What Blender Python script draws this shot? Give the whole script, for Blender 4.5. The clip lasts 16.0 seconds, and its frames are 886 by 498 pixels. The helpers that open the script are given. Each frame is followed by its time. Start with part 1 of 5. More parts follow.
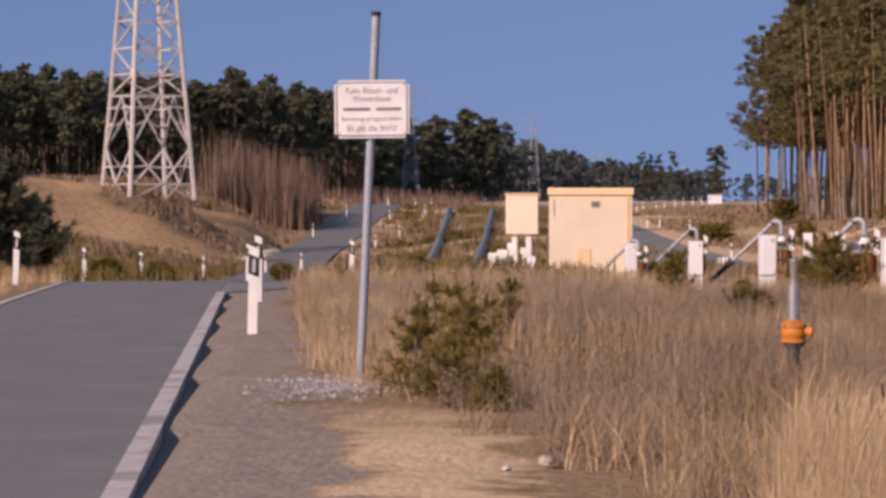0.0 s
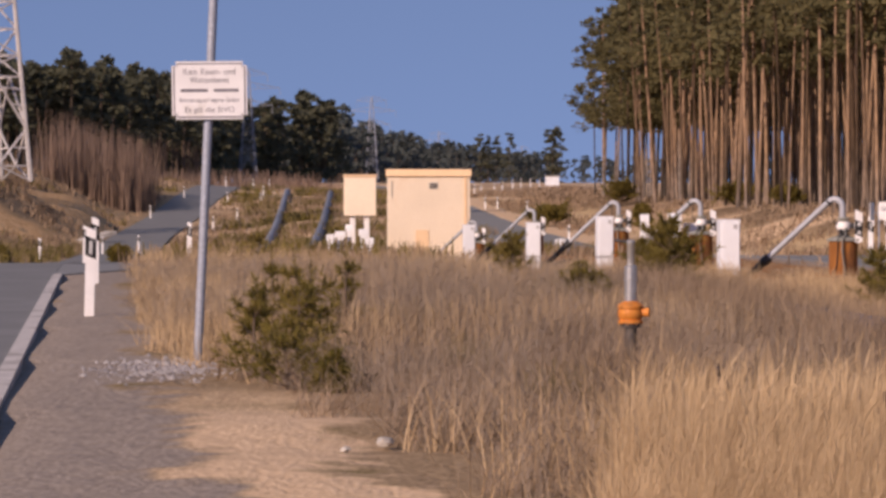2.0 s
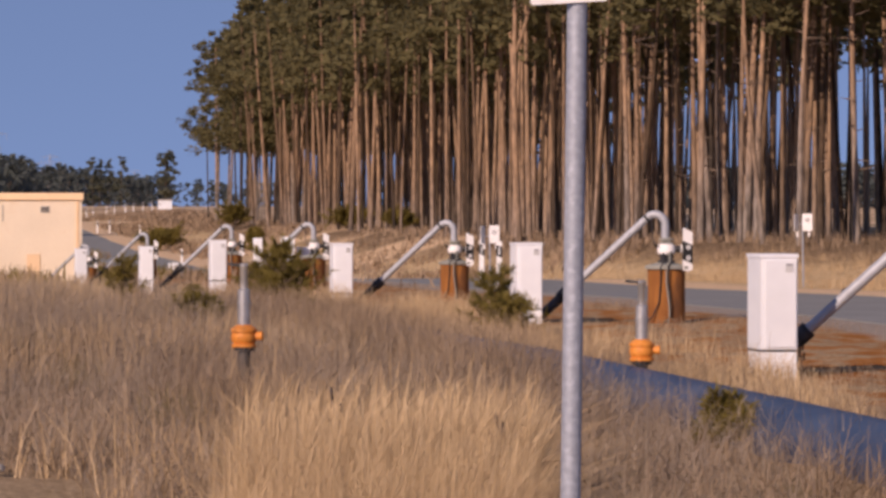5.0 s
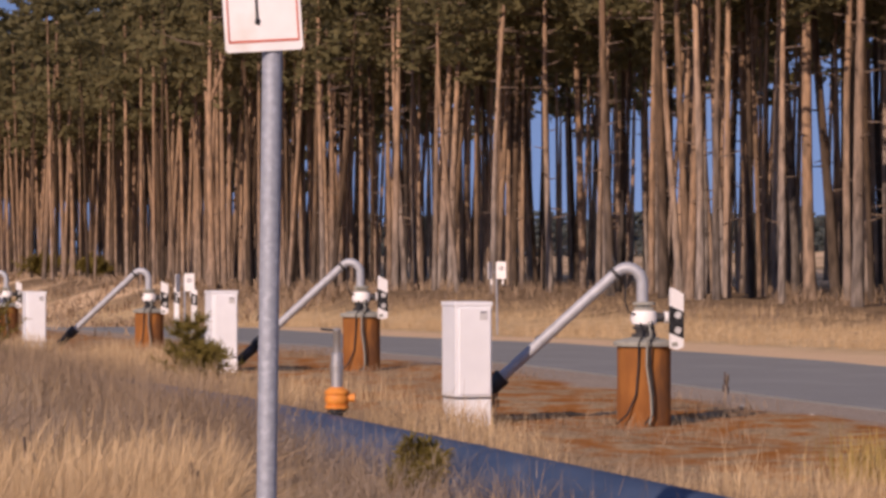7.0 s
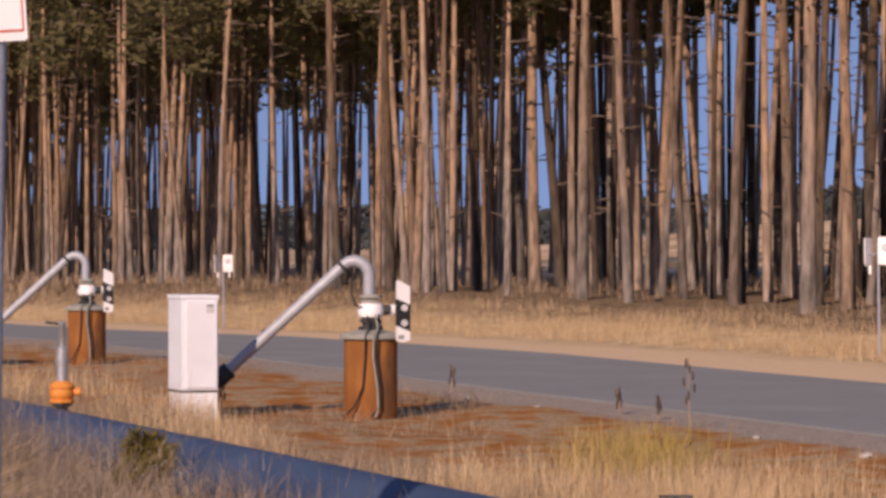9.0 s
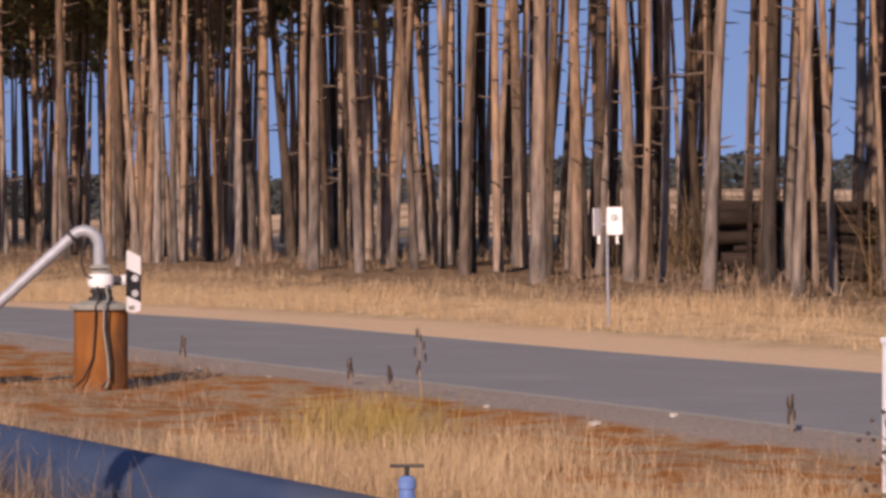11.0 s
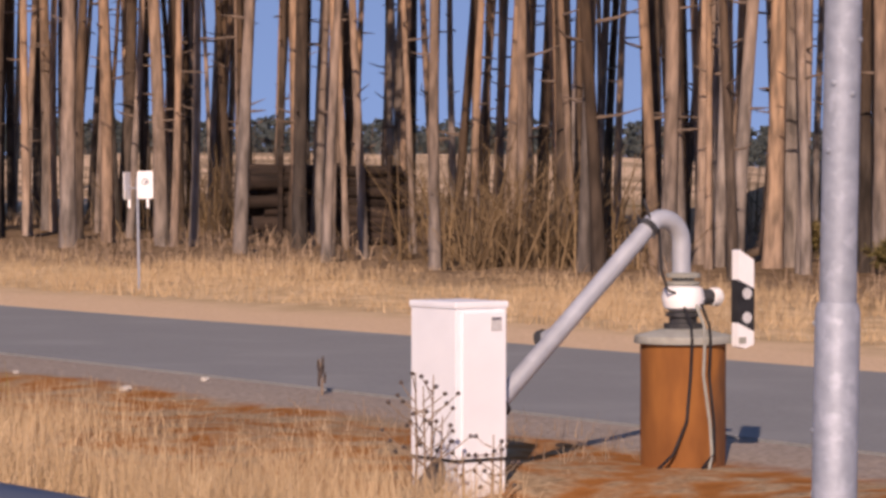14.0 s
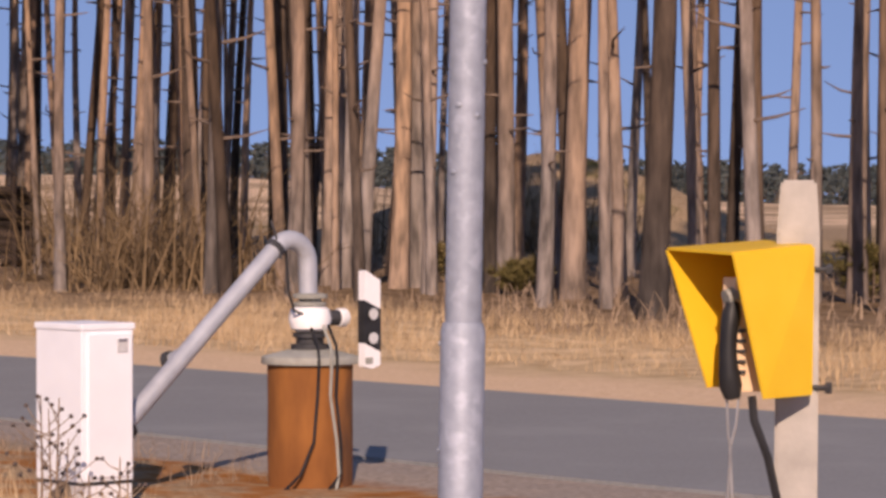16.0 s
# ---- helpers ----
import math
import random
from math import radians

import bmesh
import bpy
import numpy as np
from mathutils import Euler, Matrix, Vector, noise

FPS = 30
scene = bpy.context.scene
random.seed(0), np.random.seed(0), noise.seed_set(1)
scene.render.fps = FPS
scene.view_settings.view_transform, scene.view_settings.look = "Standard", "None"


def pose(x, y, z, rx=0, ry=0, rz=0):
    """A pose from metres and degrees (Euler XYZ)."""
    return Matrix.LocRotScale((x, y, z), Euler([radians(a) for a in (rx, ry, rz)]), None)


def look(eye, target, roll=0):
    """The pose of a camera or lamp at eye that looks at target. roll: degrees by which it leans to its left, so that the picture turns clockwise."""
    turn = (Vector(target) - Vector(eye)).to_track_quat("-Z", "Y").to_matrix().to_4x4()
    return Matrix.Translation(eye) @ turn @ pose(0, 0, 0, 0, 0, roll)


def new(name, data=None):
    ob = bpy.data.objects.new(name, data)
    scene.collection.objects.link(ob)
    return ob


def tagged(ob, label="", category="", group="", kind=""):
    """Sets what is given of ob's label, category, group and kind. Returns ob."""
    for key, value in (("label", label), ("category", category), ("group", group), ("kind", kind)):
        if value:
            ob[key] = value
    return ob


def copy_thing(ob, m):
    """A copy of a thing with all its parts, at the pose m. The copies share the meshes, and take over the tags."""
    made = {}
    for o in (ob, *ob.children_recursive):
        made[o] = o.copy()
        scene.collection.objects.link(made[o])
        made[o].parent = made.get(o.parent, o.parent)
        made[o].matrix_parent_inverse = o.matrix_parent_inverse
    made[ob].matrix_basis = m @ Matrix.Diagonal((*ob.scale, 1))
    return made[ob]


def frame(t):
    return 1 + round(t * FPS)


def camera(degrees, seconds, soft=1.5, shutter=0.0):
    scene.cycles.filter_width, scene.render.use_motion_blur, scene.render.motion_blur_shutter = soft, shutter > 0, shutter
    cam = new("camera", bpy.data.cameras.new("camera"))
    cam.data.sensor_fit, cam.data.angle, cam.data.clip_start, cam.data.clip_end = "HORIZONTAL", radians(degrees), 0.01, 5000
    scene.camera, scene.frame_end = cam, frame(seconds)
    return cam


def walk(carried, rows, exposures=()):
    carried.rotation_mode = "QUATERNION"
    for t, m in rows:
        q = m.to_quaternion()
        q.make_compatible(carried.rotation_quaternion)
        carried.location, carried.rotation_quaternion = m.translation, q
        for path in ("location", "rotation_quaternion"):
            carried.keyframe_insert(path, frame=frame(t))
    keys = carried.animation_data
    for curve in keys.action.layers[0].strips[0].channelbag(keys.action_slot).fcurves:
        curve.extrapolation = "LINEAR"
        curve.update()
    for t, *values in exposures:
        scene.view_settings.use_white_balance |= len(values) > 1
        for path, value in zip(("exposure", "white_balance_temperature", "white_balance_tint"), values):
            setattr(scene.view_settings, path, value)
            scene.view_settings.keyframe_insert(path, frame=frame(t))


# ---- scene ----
cam = camera(16.52, 16.0, soft=3.2)
EYE = (0.0, 0.0, 1.5)
# seconds, heading clockwise from north (+y), pitch in degrees: the camera turns on the spot
TURN = [
    (0, 0.000, -0.843), (0.5, 0.805, -0.907), (1, 1.436, -1.008), (1.5, 2.263, -1.138), (2, 3.039, -1.190), (2.5,
    3.794, -1.166), (3, 4.576, -1.078), (3.5, 5.585, -1.015), (4, 6.929, -1.019), (4.5, 8.601, -0.937), (5,
    10.293, -0.745), (5.2, 10.959, -0.646), (7.3, 16.766, 0.260), (7.5, 17.271, 0.310), (8, 18.548, 0.352), (8.5,
    19.885, 0.188), (8.7, 20.405, 0.123), (10.8, 25.537, -0.509), (11, 26.177, -0.537), (11.5, 27.903, -0.557),
    (12, 29.393, -0.646), (12.5, 30.711, -0.853), (13, 32.023, -0.995), (13.5, 33.485, -1.136), (14, 34.969,
    -1.213), (14.5, 36.713, -1.185), (15, 38.618, -1.088), (15.5, 40.291, -0.907), (16, 41.967, -0.819)]
walk(cam, [(t, pose(*EYE, 90 + p, 0, -a)) for t, a, p in TURN], [(0, 0.18, 7050, 30), (5, 0.16, 7050, 30), (8, 0.2, 7050, 30), (11, 0.28, 7050, 30), (16, 0.36, 7050, 30)])

# ---- light ----
SUN_AZ, SUN_EL = 222.0, 27.0
world = bpy.data.worlds.new("sky")
scene.world = world
world.use_nodes = True
wn = world.node_tree.nodes
sky = wn.new("ShaderNodeTexSky")
sky.sky_type = 'NISHITA'
sky.sun_disc = False
sky.sun_elevation, sky.sun_rotation = radians(SUN_EL), radians(SUN_AZ)
sky.air_density, sky.dust_density, sky.ozone_density = 1.0, 0.3, 3.0
aim = wn.new("ShaderNodeTexCoord")
raise_up = wn.new("ShaderNodeVectorMath")
raise_up.operation = 'ADD'
raise_up.inputs[1].default_value = (0, 0, 0.42)
world.node_tree.links.new(aim.outputs["Generated"], raise_up.inputs[0])
world.node_tree.links.new(raise_up.outputs[0], sky.inputs[0])
world.node_tree.links.new(sky.outputs[0], wn["Background"].inputs[0])
wn["Background"].inputs[1].default_value = 0.13
sun_data = bpy.data.lights.new("sun", 'SUN')
sun_data.energy, sun_data.angle, sun_data.color = 3.6, radians(0.6), (1.0, 0.86, 0.68)
sun = new("sun", sun_data)
sa, se = radians(SUN_AZ), radians(SUN_EL)
sun.matrix_world = look((-40, -40, 40), (-40 - math.sin(sa) * math.cos(se), -40 - math.cos(sa) * math.cos(se), 40 - math.sin(se)))

# ---- materials ----
MATS = {}


def material(name, c1, c2, scale=6.0, rough=0.85, metal=0.0, bump=0.15, spread=0.25, stretch=(1, 1, 1), stain=None, stain_at=0.6, big=0.12, spec=0.3, alike=False):
    """Two-colour grain, larger patches of tone, an optional stain colour, relief; spread varies whole objects."""
    m = bpy.data.materials.new(name)
    m.use_nodes = True
    nt = m.node_tree
    b = nt.nodes["Principled BSDF"]
    b.inputs["Roughness"].default_value, b.inputs["Metallic"].default_value = rough, metal
    b.inputs["Specular IOR Level"].default_value = spec
    co = nt.nodes.new("ShaderNodeTexCoord")
    mp = nt.nodes.new("ShaderNodeMapping")
    mp.inputs["Scale"].default_value = stretch
    nt.links.new(co.outputs["Object"], mp.inputs["Vector"])
    fine = nt.nodes.new("ShaderNodeTexNoise")
    fine.inputs["Scale"].default_value, fine.inputs["Detail"].default_value = scale, 6
    wide = nt.nodes.new("ShaderNodeTexNoise")
    wide.inputs["Scale"].default_value, wide.inputs["Detail"].default_value = scale * big, 4
    info = nt.nodes.new("ShaderNodeObjectInfo")
    for n in (fine, wide):
        nt.links.new(mp.outputs[0], n.inputs["Vector"])
    ramp = nt.nodes.new("ShaderNodeValToRGB")
    ramp.color_ramp.elements[0].position, ramp.color_ramp.elements[1].position = 0.32, 0.68
    ramp.color_ramp.elements[0].color, ramp.color_ramp.elements[1].color = (*c1, 1), (*c2, 1)
    nt.links.new(fine.outputs[0], ramp.inputs[0])
    out = ramp.outputs[0]
    if stain:
        step = nt.nodes.new("ShaderNodeMapRange")
        step.inputs[1].default_value, step.inputs[2].default_value = stain_at - 0.06, stain_at + 0.06
        nt.links.new(wide.outputs[0], step.inputs[0])
        mix = nt.nodes.new("ShaderNodeMix")
        mix.data_type = 'RGBA'
        nt.links.new(step.outputs[0], mix.inputs[0])
        nt.links.new(out, mix.inputs[6])
        mix.inputs[7].default_value = (*stain, 1)
        out = mix.outputs[2]
    tone = nt.nodes.new("ShaderNodeMath")
    tone.operation = 'MULTIPLY_ADD'
    nt.links.new(info.outputs["Random"], tone.inputs[0])
    tone.inputs[1].default_value, tone.inputs[2].default_value = spread, 1 - spread * 0.5 - 0.12
    tone2 = nt.nodes.new("ShaderNodeMath")
    tone2.operation = 'MULTIPLY_ADD'
    nt.links.new(wide.outputs[0], tone2.inputs[0])
    tone2.inputs[1].default_value = 0.0 if alike else 0.24
    nt.links.new(tone.outputs[0], tone2.inputs[2])
    hsv = nt.nodes.new("ShaderNodeHueSaturation")
    nt.links.new(tone2.outputs[0], hsv.inputs["Value"])
    nt.links.new(out, hsv.inputs["Color"])
    nt.links.new(hsv.outputs[0], b.inputs["Base Color"])
    if bump:
        bn = nt.nodes.new("ShaderNodeBump")
        bn.inputs["Strength"].default_value, bn.inputs["Distance"].default_value = bump, 0.03
        nt.links.new(fine.outputs[0], bn.inputs["Height"])
        nt.links.new(bn.outputs[0], b.inputs["Normal"])
    MATS[name] = m
    return m


def island_material(name, stops, rough=0.8, thin=0.0):
    """Colour picked per joined piece (blade, leaf clump); thin: the share of light that passes through."""
    m = bpy.data.materials.new(name)
    m.use_nodes = True
    nt = m.node_tree
    b = nt.nodes["Principled BSDF"]
    b.inputs["Roughness"].default_value = rough
    b.inputs["Specular IOR Level"].default_value = 0.2
    geo = nt.nodes.new("ShaderNodeNewGeometry")
    info = nt.nodes.new("ShaderNodeObjectInfo")
    noi = nt.nodes.new("ShaderNodeTexNoise")
    noi.inputs["Scale"].default_value, noi.inputs["Detail"].default_value = 0.9, 4
    nt.links.new(geo.outputs["Position"], noi.inputs["Vector"])
    mixv = nt.nodes.new("ShaderNodeMath")
    mixv.operation = 'MULTIPLY_ADD'
    nt.links.new(geo.outputs["Random Per Island"], mixv.inputs[0])
    mixv.inputs[1].default_value = 0.6
    sub = nt.nodes.new("ShaderNodeMath")
    sub.operation = 'MULTIPLY_ADD'
    nt.links.new(noi.outputs[0], sub.inputs[0])
    sub.inputs[1].default_value, sub.inputs[2].default_value = 1.3, -0.45
    nt.links.new(sub.outputs[0], mixv.inputs[2])
    ramp = nt.nodes.new("ShaderNodeValToRGB")
    els = ramp.color_ramp.elements
    while len(els) < len(stops):
        els.new(0.5)
    for i, c in enumerate(stops):
        els[i].position, els[i].color = i / (len(stops) - 1), (*c, 1)
    nt.links.new(mixv.outputs[0], ramp.inputs[0])
    nt.links.new(ramp.outputs[0], b.inputs["Base Color"])
    if thin:
        through_leaf = nt.nodes.new("ShaderNodeBsdfTranslucent")
        nt.links.new(ramp.outputs[0], through_leaf.inputs["Color"])
        blend = nt.nodes.new("ShaderNodeMixShader")
        blend.inputs[0].default_value = thin
        nt.links.new(b.outputs[0], blend.inputs[1])
        nt.links.new(through_leaf.outputs[0], blend.inputs[2])
        nt.links.new(blend.outputs[0], nt.nodes["Material Output"].inputs["Surface"])
    MATS[name] = m
    return m


asphalt = material("asphalt", (0.196, 0.201, 0.200), (0.250, 0.256, 0.254), 40, 0.9, bump=0.2, stain=(0.238, 0.243, 0.240), stain_at=0.6, big=0.02)
concrete = material("concrete", (0.40, 0.37, 0.33), (0.52, 0.48, 0.43), 14, 0.9, stain=(0.33, 0.30, 0.26), stain_at=0.62)
kerb_stone = material("kerb_concrete", (0.44, 0.42, 0.40), (0.60, 0.57, 0.54), 10, 0.9, stain=(0.3, 0.28, 0.26), stain_at=0.6)
white_paint = material("white_plastic", (0.82, 0.81, 0.81), (0.89, 0.88, 0.88), 5, 0.45, bump=0.02, spread=0.06, stain=(0.66, 0.63, 0.58), stain_at=0.66, big=0.5)
white_box = material("white_cabinet", (0.79, 0.81, 0.85), (0.85, 0.87, 0.90), 3, 0.5, bump=0.03, spread=0.08, stain=(0.62, 0.59, 0.55), stain_at=0.68, big=0.7)
black_plastic = material("black_plastic", (0.012, 0.012, 0.013), (0.03, 0.03, 0.032), 10, 0.5, bump=0.03)
reflector = material("reflector_grey", (0.5, 0.5, 0.5), (0.62, 0.62, 0.62), 60, 0.25, bump=0.2)
galvanised = material("galvanised_steel", (0.30, 0.33, 0.385), (0.37, 0.40, 0.465), 40, 0.6, 0.3, bump=0.05, stain=(0.40, 0.43, 0.495), stain_at=0.60, big=0.8, spread=0.08)
pipe_grey = material("grey_pipe", (0.36, 0.38, 0.42), (0.46, 0.48, 0.52), 9, 0.5, 0.2, bump=0.03, stain=(0.30, 0.30, 0.30), stain_at=0.66, spread=0.1)
lid_grey = material("grey_lid", (0.26, 0.26, 0.23), (0.38, 0.38, 0.34), 12, 0.8, bump=0.15)
rust = material("rusty_steel", (0.20, 0.075, 0.022), (0.34, 0.135, 0.035), 7, 0.9, bump=0.2, stain=(0.13, 0.06, 0.03), stain_at=0.62, big=0.4, stretch=(1, 1, 0.35), spread=0.2)
dark_steel = material("dark_steel", (0.03, 0.03, 0.032), (0.08, 0.08, 0.085), 12, 0.6, 0.3, bump=0.1)
stainless = material("stainless", (0.48, 0.46, 0.44), (0.66, 0.64, 0.61), 12, 0.35, 0.7, bump=0.02)
orange_paint = material("orange_paint", (0.62, 0.20, 0.03), (0.78, 0.30, 0.06), 16, 0.5, bump=0.06, stain=(0.35, 0.14, 0.04), stain_at=0.63, big=0.5)
blue_paint = material("blue_paint", (0.10, 0.18, 0.42), (0.16, 0.27, 0.55), 16, 0.5, bump=0.05)
blue_pipe_m = material("blue_pipe", (0.032, 0.056, 0.112), (0.055, 0.085, 0.150), 5, 0.55, bump=0.05, stain=(0.09, 0.10, 0.12), stain_at=0.62, big=0.3, stretch=(1, 0.25, 1))
# far pipes: haze and sky sheen put into a lighter grey-blue
hazed_pipe = material("hazed_pipe", (0.15, 0.17, 0.21), (0.22, 0.24, 0.28), 3, 0.6, bump=0.05)
yellow = material("yellow_paint", (0.84, 0.50, 0.02), (0.90, 0.57, 0.035), 5, 0.42, bump=0.02, spread=0.05)
cream = material("cream_render", (0.84, 0.70, 0.54), (0.88, 0.76, 0.60), 16, 0.9, bump=0.12, stain=(0.78, 0.62, 0.46), stain_at=0.64, big=0.05)
cream_roof = material("cream_fascia", (0.82, 0.57, 0.35), (0.87, 0.63, 0.40), 12, 0.8, bump=0.05)
red_paint = material("red_print", (0.55, 0.14, 0.10), (0.62, 0.18, 0.13), 10, 0.5, bump=0.0)
ink = material("grey_ink", (0.16, 0.15, 0.18), (0.22, 0.21, 0.24), 10, 0.6, bump=0.0)
vent_shade = material("vent_shadow", (0.03, 0.03, 0.03), (0.06, 0.05, 0.05), 10, 0.5, bump=0.0)
pylon_steel = material("pylon_steel", (0.52, 0.50, 0.49), (0.66, 0.63, 0.61), 2, 0.6, 0.2, bump=0.0)
bark = material("pine_bark_dead", (0.12, 0.09, 0.07), (0.22, 0.16, 0.12), 9, 0.95, bump=0.4, stretch=(1, 1, 0.25))
needles = island_material("pine_needles", [(0.150, 0.138, 0.068), (0.182, 0.162, 0.078), (0.212, 0.182, 0.086)], thin=0.5)
# distant wood: haze put into the base colour, lifted and bluer
hazed_needles = island_material("hazed_pine_needles", [(0.100, 0.112, 0.082), (0.138, 0.145, 0.098), (0.175, 0.168, 0.104)], thin=0.5)
# horizon woods: bluer still, their haze is in the base colour
haze_blue_needles = island_material("haze_blue_needles", [(0.100, 0.125, 0.125), (0.125, 0.15, 0.145), (0.15, 0.17, 0.155)], thin=0.5)
sapling_needles = island_material("sapling_needles", [(0.105, 0.092, 0.022), (0.20, 0.158, 0.038), (0.32, 0.24, 0.072)], thin=0.35)
straw = island_material("dry_grass", [(0.33, 0.225, 0.125), (0.54, 0.385, 0.225), (0.74, 0.56, 0.355)], thin=0.12)
weed = island_material("dry_weeds", [(0.14, 0.098, 0.066), (0.265, 0.19, 0.13), (0.40, 0.295, 0.20)])
rushes = island_material("greenish_rushes", [(0.18, 0.145, 0.035), (0.32, 0.235, 0.07), (0.50, 0.35, 0.14)])
twig = island_material("bare_twigs", [(0.15, 0.100, 0.076), (0.23, 0.160, 0.122), (0.33, 0.240, 0.186)], thin=0.2)
gravel_m = island_material("gravel", [(0.24, 0.22, 0.22), (0.38, 0.35, 0.34), (0.56, 0.53, 0.52)])


def trunk_material():
    """Scots pine bark: grey-brown plates below, thin orange bark above."""
    m = bpy.data.materials.new("pine_bark")
    m.use_nodes = True
    nt = m.node_tree
    b = nt.nodes["Principled BSDF"]
    b.inputs["Roughness"].default_value = 0.95
    b.inputs["Specular IOR Level"].default_value = 0.15
    co = nt.nodes.new("ShaderNodeTexCoord")
    info = nt.nodes.new("ShaderNodeObjectInfo")
    mp = nt.nodes.new("ShaderNodeMapping")
    mp.inputs["Scale"].default_value = (1, 1, 0.22)
    nt.links.new(co.outputs["Object"], mp.inputs["Vector"])
    rnd = nt.nodes.new("ShaderNodeMath")
    rnd.operation = 'MULTIPLY'
    own = nt.nodes.new("ShaderNodeNewGeometry")
    each = nt.nodes.new("ShaderNodeMath")
    nt.links.new(info.outputs["Random"], each.inputs[0])
    nt.links.new(own.outputs["Random Per Island"], each.inputs[1])
    nt.links.new(each.outputs[0], rnd.inputs[0])
    rnd.inputs[1].default_value = 40.0
    noi = nt.nodes.new("ShaderNodeTexNoise")
    noi.noise_dimensions = '4D'
    noi.inputs["Scale"].default_value, noi.inputs["Detail"].default_value = 9, 5
    nt.links.new(mp.outputs[0], noi.inputs["Vector"])
    nt.links.new(rnd.outputs[0], noi.inputs["W"])
    wid = nt.nodes.new("ShaderNodeTexNoise")
    wid.noise_dimensions = '4D'
    wid.inputs["Scale"].default_value = 1.4
    nt.links.new(mp.outputs[0], wid.inputs["Vector"])
    nt.links.new(rnd.outputs[0], wid.inputs["W"])
    low, high = nt.nodes.new("ShaderNodeValToRGB"), nt.nodes.new("ShaderNodeValToRGB")
    for r, a, c in ((low, (0.085, 0.073, 0.065), (0.262, 0.222, 0.196)), (high, (0.148, 0.102, 0.071), (0.375, 0.243, 0.154))):
        r.color_ramp.elements[0].position, r.color_ramp.elements[1].position = 0.33, 0.66
        r.color_ramp.elements[0].color, r.color_ramp.elements[1].color = (*a, 1), (*c, 1)
        nt.links.new(noi.outputs[0], r.inputs[0])
    sep = nt.nodes.new("ShaderNodeSeparateXYZ")
    nt.links.new(co.outputs["Object"], sep.inputs[0])
    h = nt.nodes.new("ShaderNodeMath")
    h.operation = 'MULTIPLY_ADD'
    nt.links.new(wid.outputs[0], h.inputs[0])
    h.inputs[1].default_value = 5.0
    nt.links.new(sep.outputs[2], h.inputs[2])
    h2 = nt.nodes.new("ShaderNodeMath")
    h2.operation = 'MULTIPLY_ADD'
    nt.links.new(info.outputs["Random"], h2.inputs[0])
    h2.inputs[1].default_value = 5.0
    nt.links.new(h.outputs[0], h2.inputs[2])
    fac = nt.nodes.new("ShaderNodeMapRange")
    fac.inputs[1].default_value, fac.inputs[2].default_value = 4.8, 10.5
    nt.links.new(h2.outputs[0], fac.inputs[0])
    mix = nt.nodes.new("ShaderNodeMix")
    mix.data_type = 'RGBA'
    nt.links.new(fac.outputs[0], mix.inputs[0])
    nt.links.new(low.outputs[0], mix.inputs[6])
    nt.links.new(high.outputs[0], mix.inputs[7])
    val = nt.nodes.new("ShaderNodeMath")
    val.operation = 'MULTIPLY_ADD'
    frac = nt.nodes.new("ShaderNodeMath")
    frac.operation = 'FRACT'
    nt.links.new(rnd.outputs[0], frac.inputs[0])
    nt.links.new(frac.outputs[0], val.inputs[0])
    # about a quarter of the stems are much darker than the rest
    dark = nt.nodes.new("ShaderNodeMapRange")
    dark.inputs[1].default_value, dark.inputs[2].default_value = 0.27, 0.42
    dark.inputs[3].default_value, dark.inputs[4].default_value = 0.24, 0.74
    nt.links.new(frac.outputs[0], dark.inputs[0])
    val.inputs[1].default_value = 0.62
    nt.links.new(dark.outputs[0], val.inputs[2])
    hsv = nt.nodes.new("ShaderNodeHueSaturation")
    nt.links.new(val.outputs[0], hsv.inputs["Value"])
    nt.links.new(mix.outputs[2], hsv.inputs["Color"])
    nt.links.new(hsv.outputs[0], b.inputs["Base Color"])
    bn = nt.nodes.new("ShaderNodeBump")
    bn.inputs["Strength"].default_value, bn.inputs["Distance"].default_value = 0.6, 0.03
    nt.links.new(noi.outputs[0], bn.inputs["Height"])
    nt.links.new(bn.outputs[0], b.inputs["Normal"])
    return m


pine_bark = trunk_material()
dark_wood = material("dark_timber", (0.020, 0.014, 0.011), (0.05, 0.034, 0.026), 8, 0.9, bump=0.3, stretch=(0.2, 1, 1), spread=0.5)


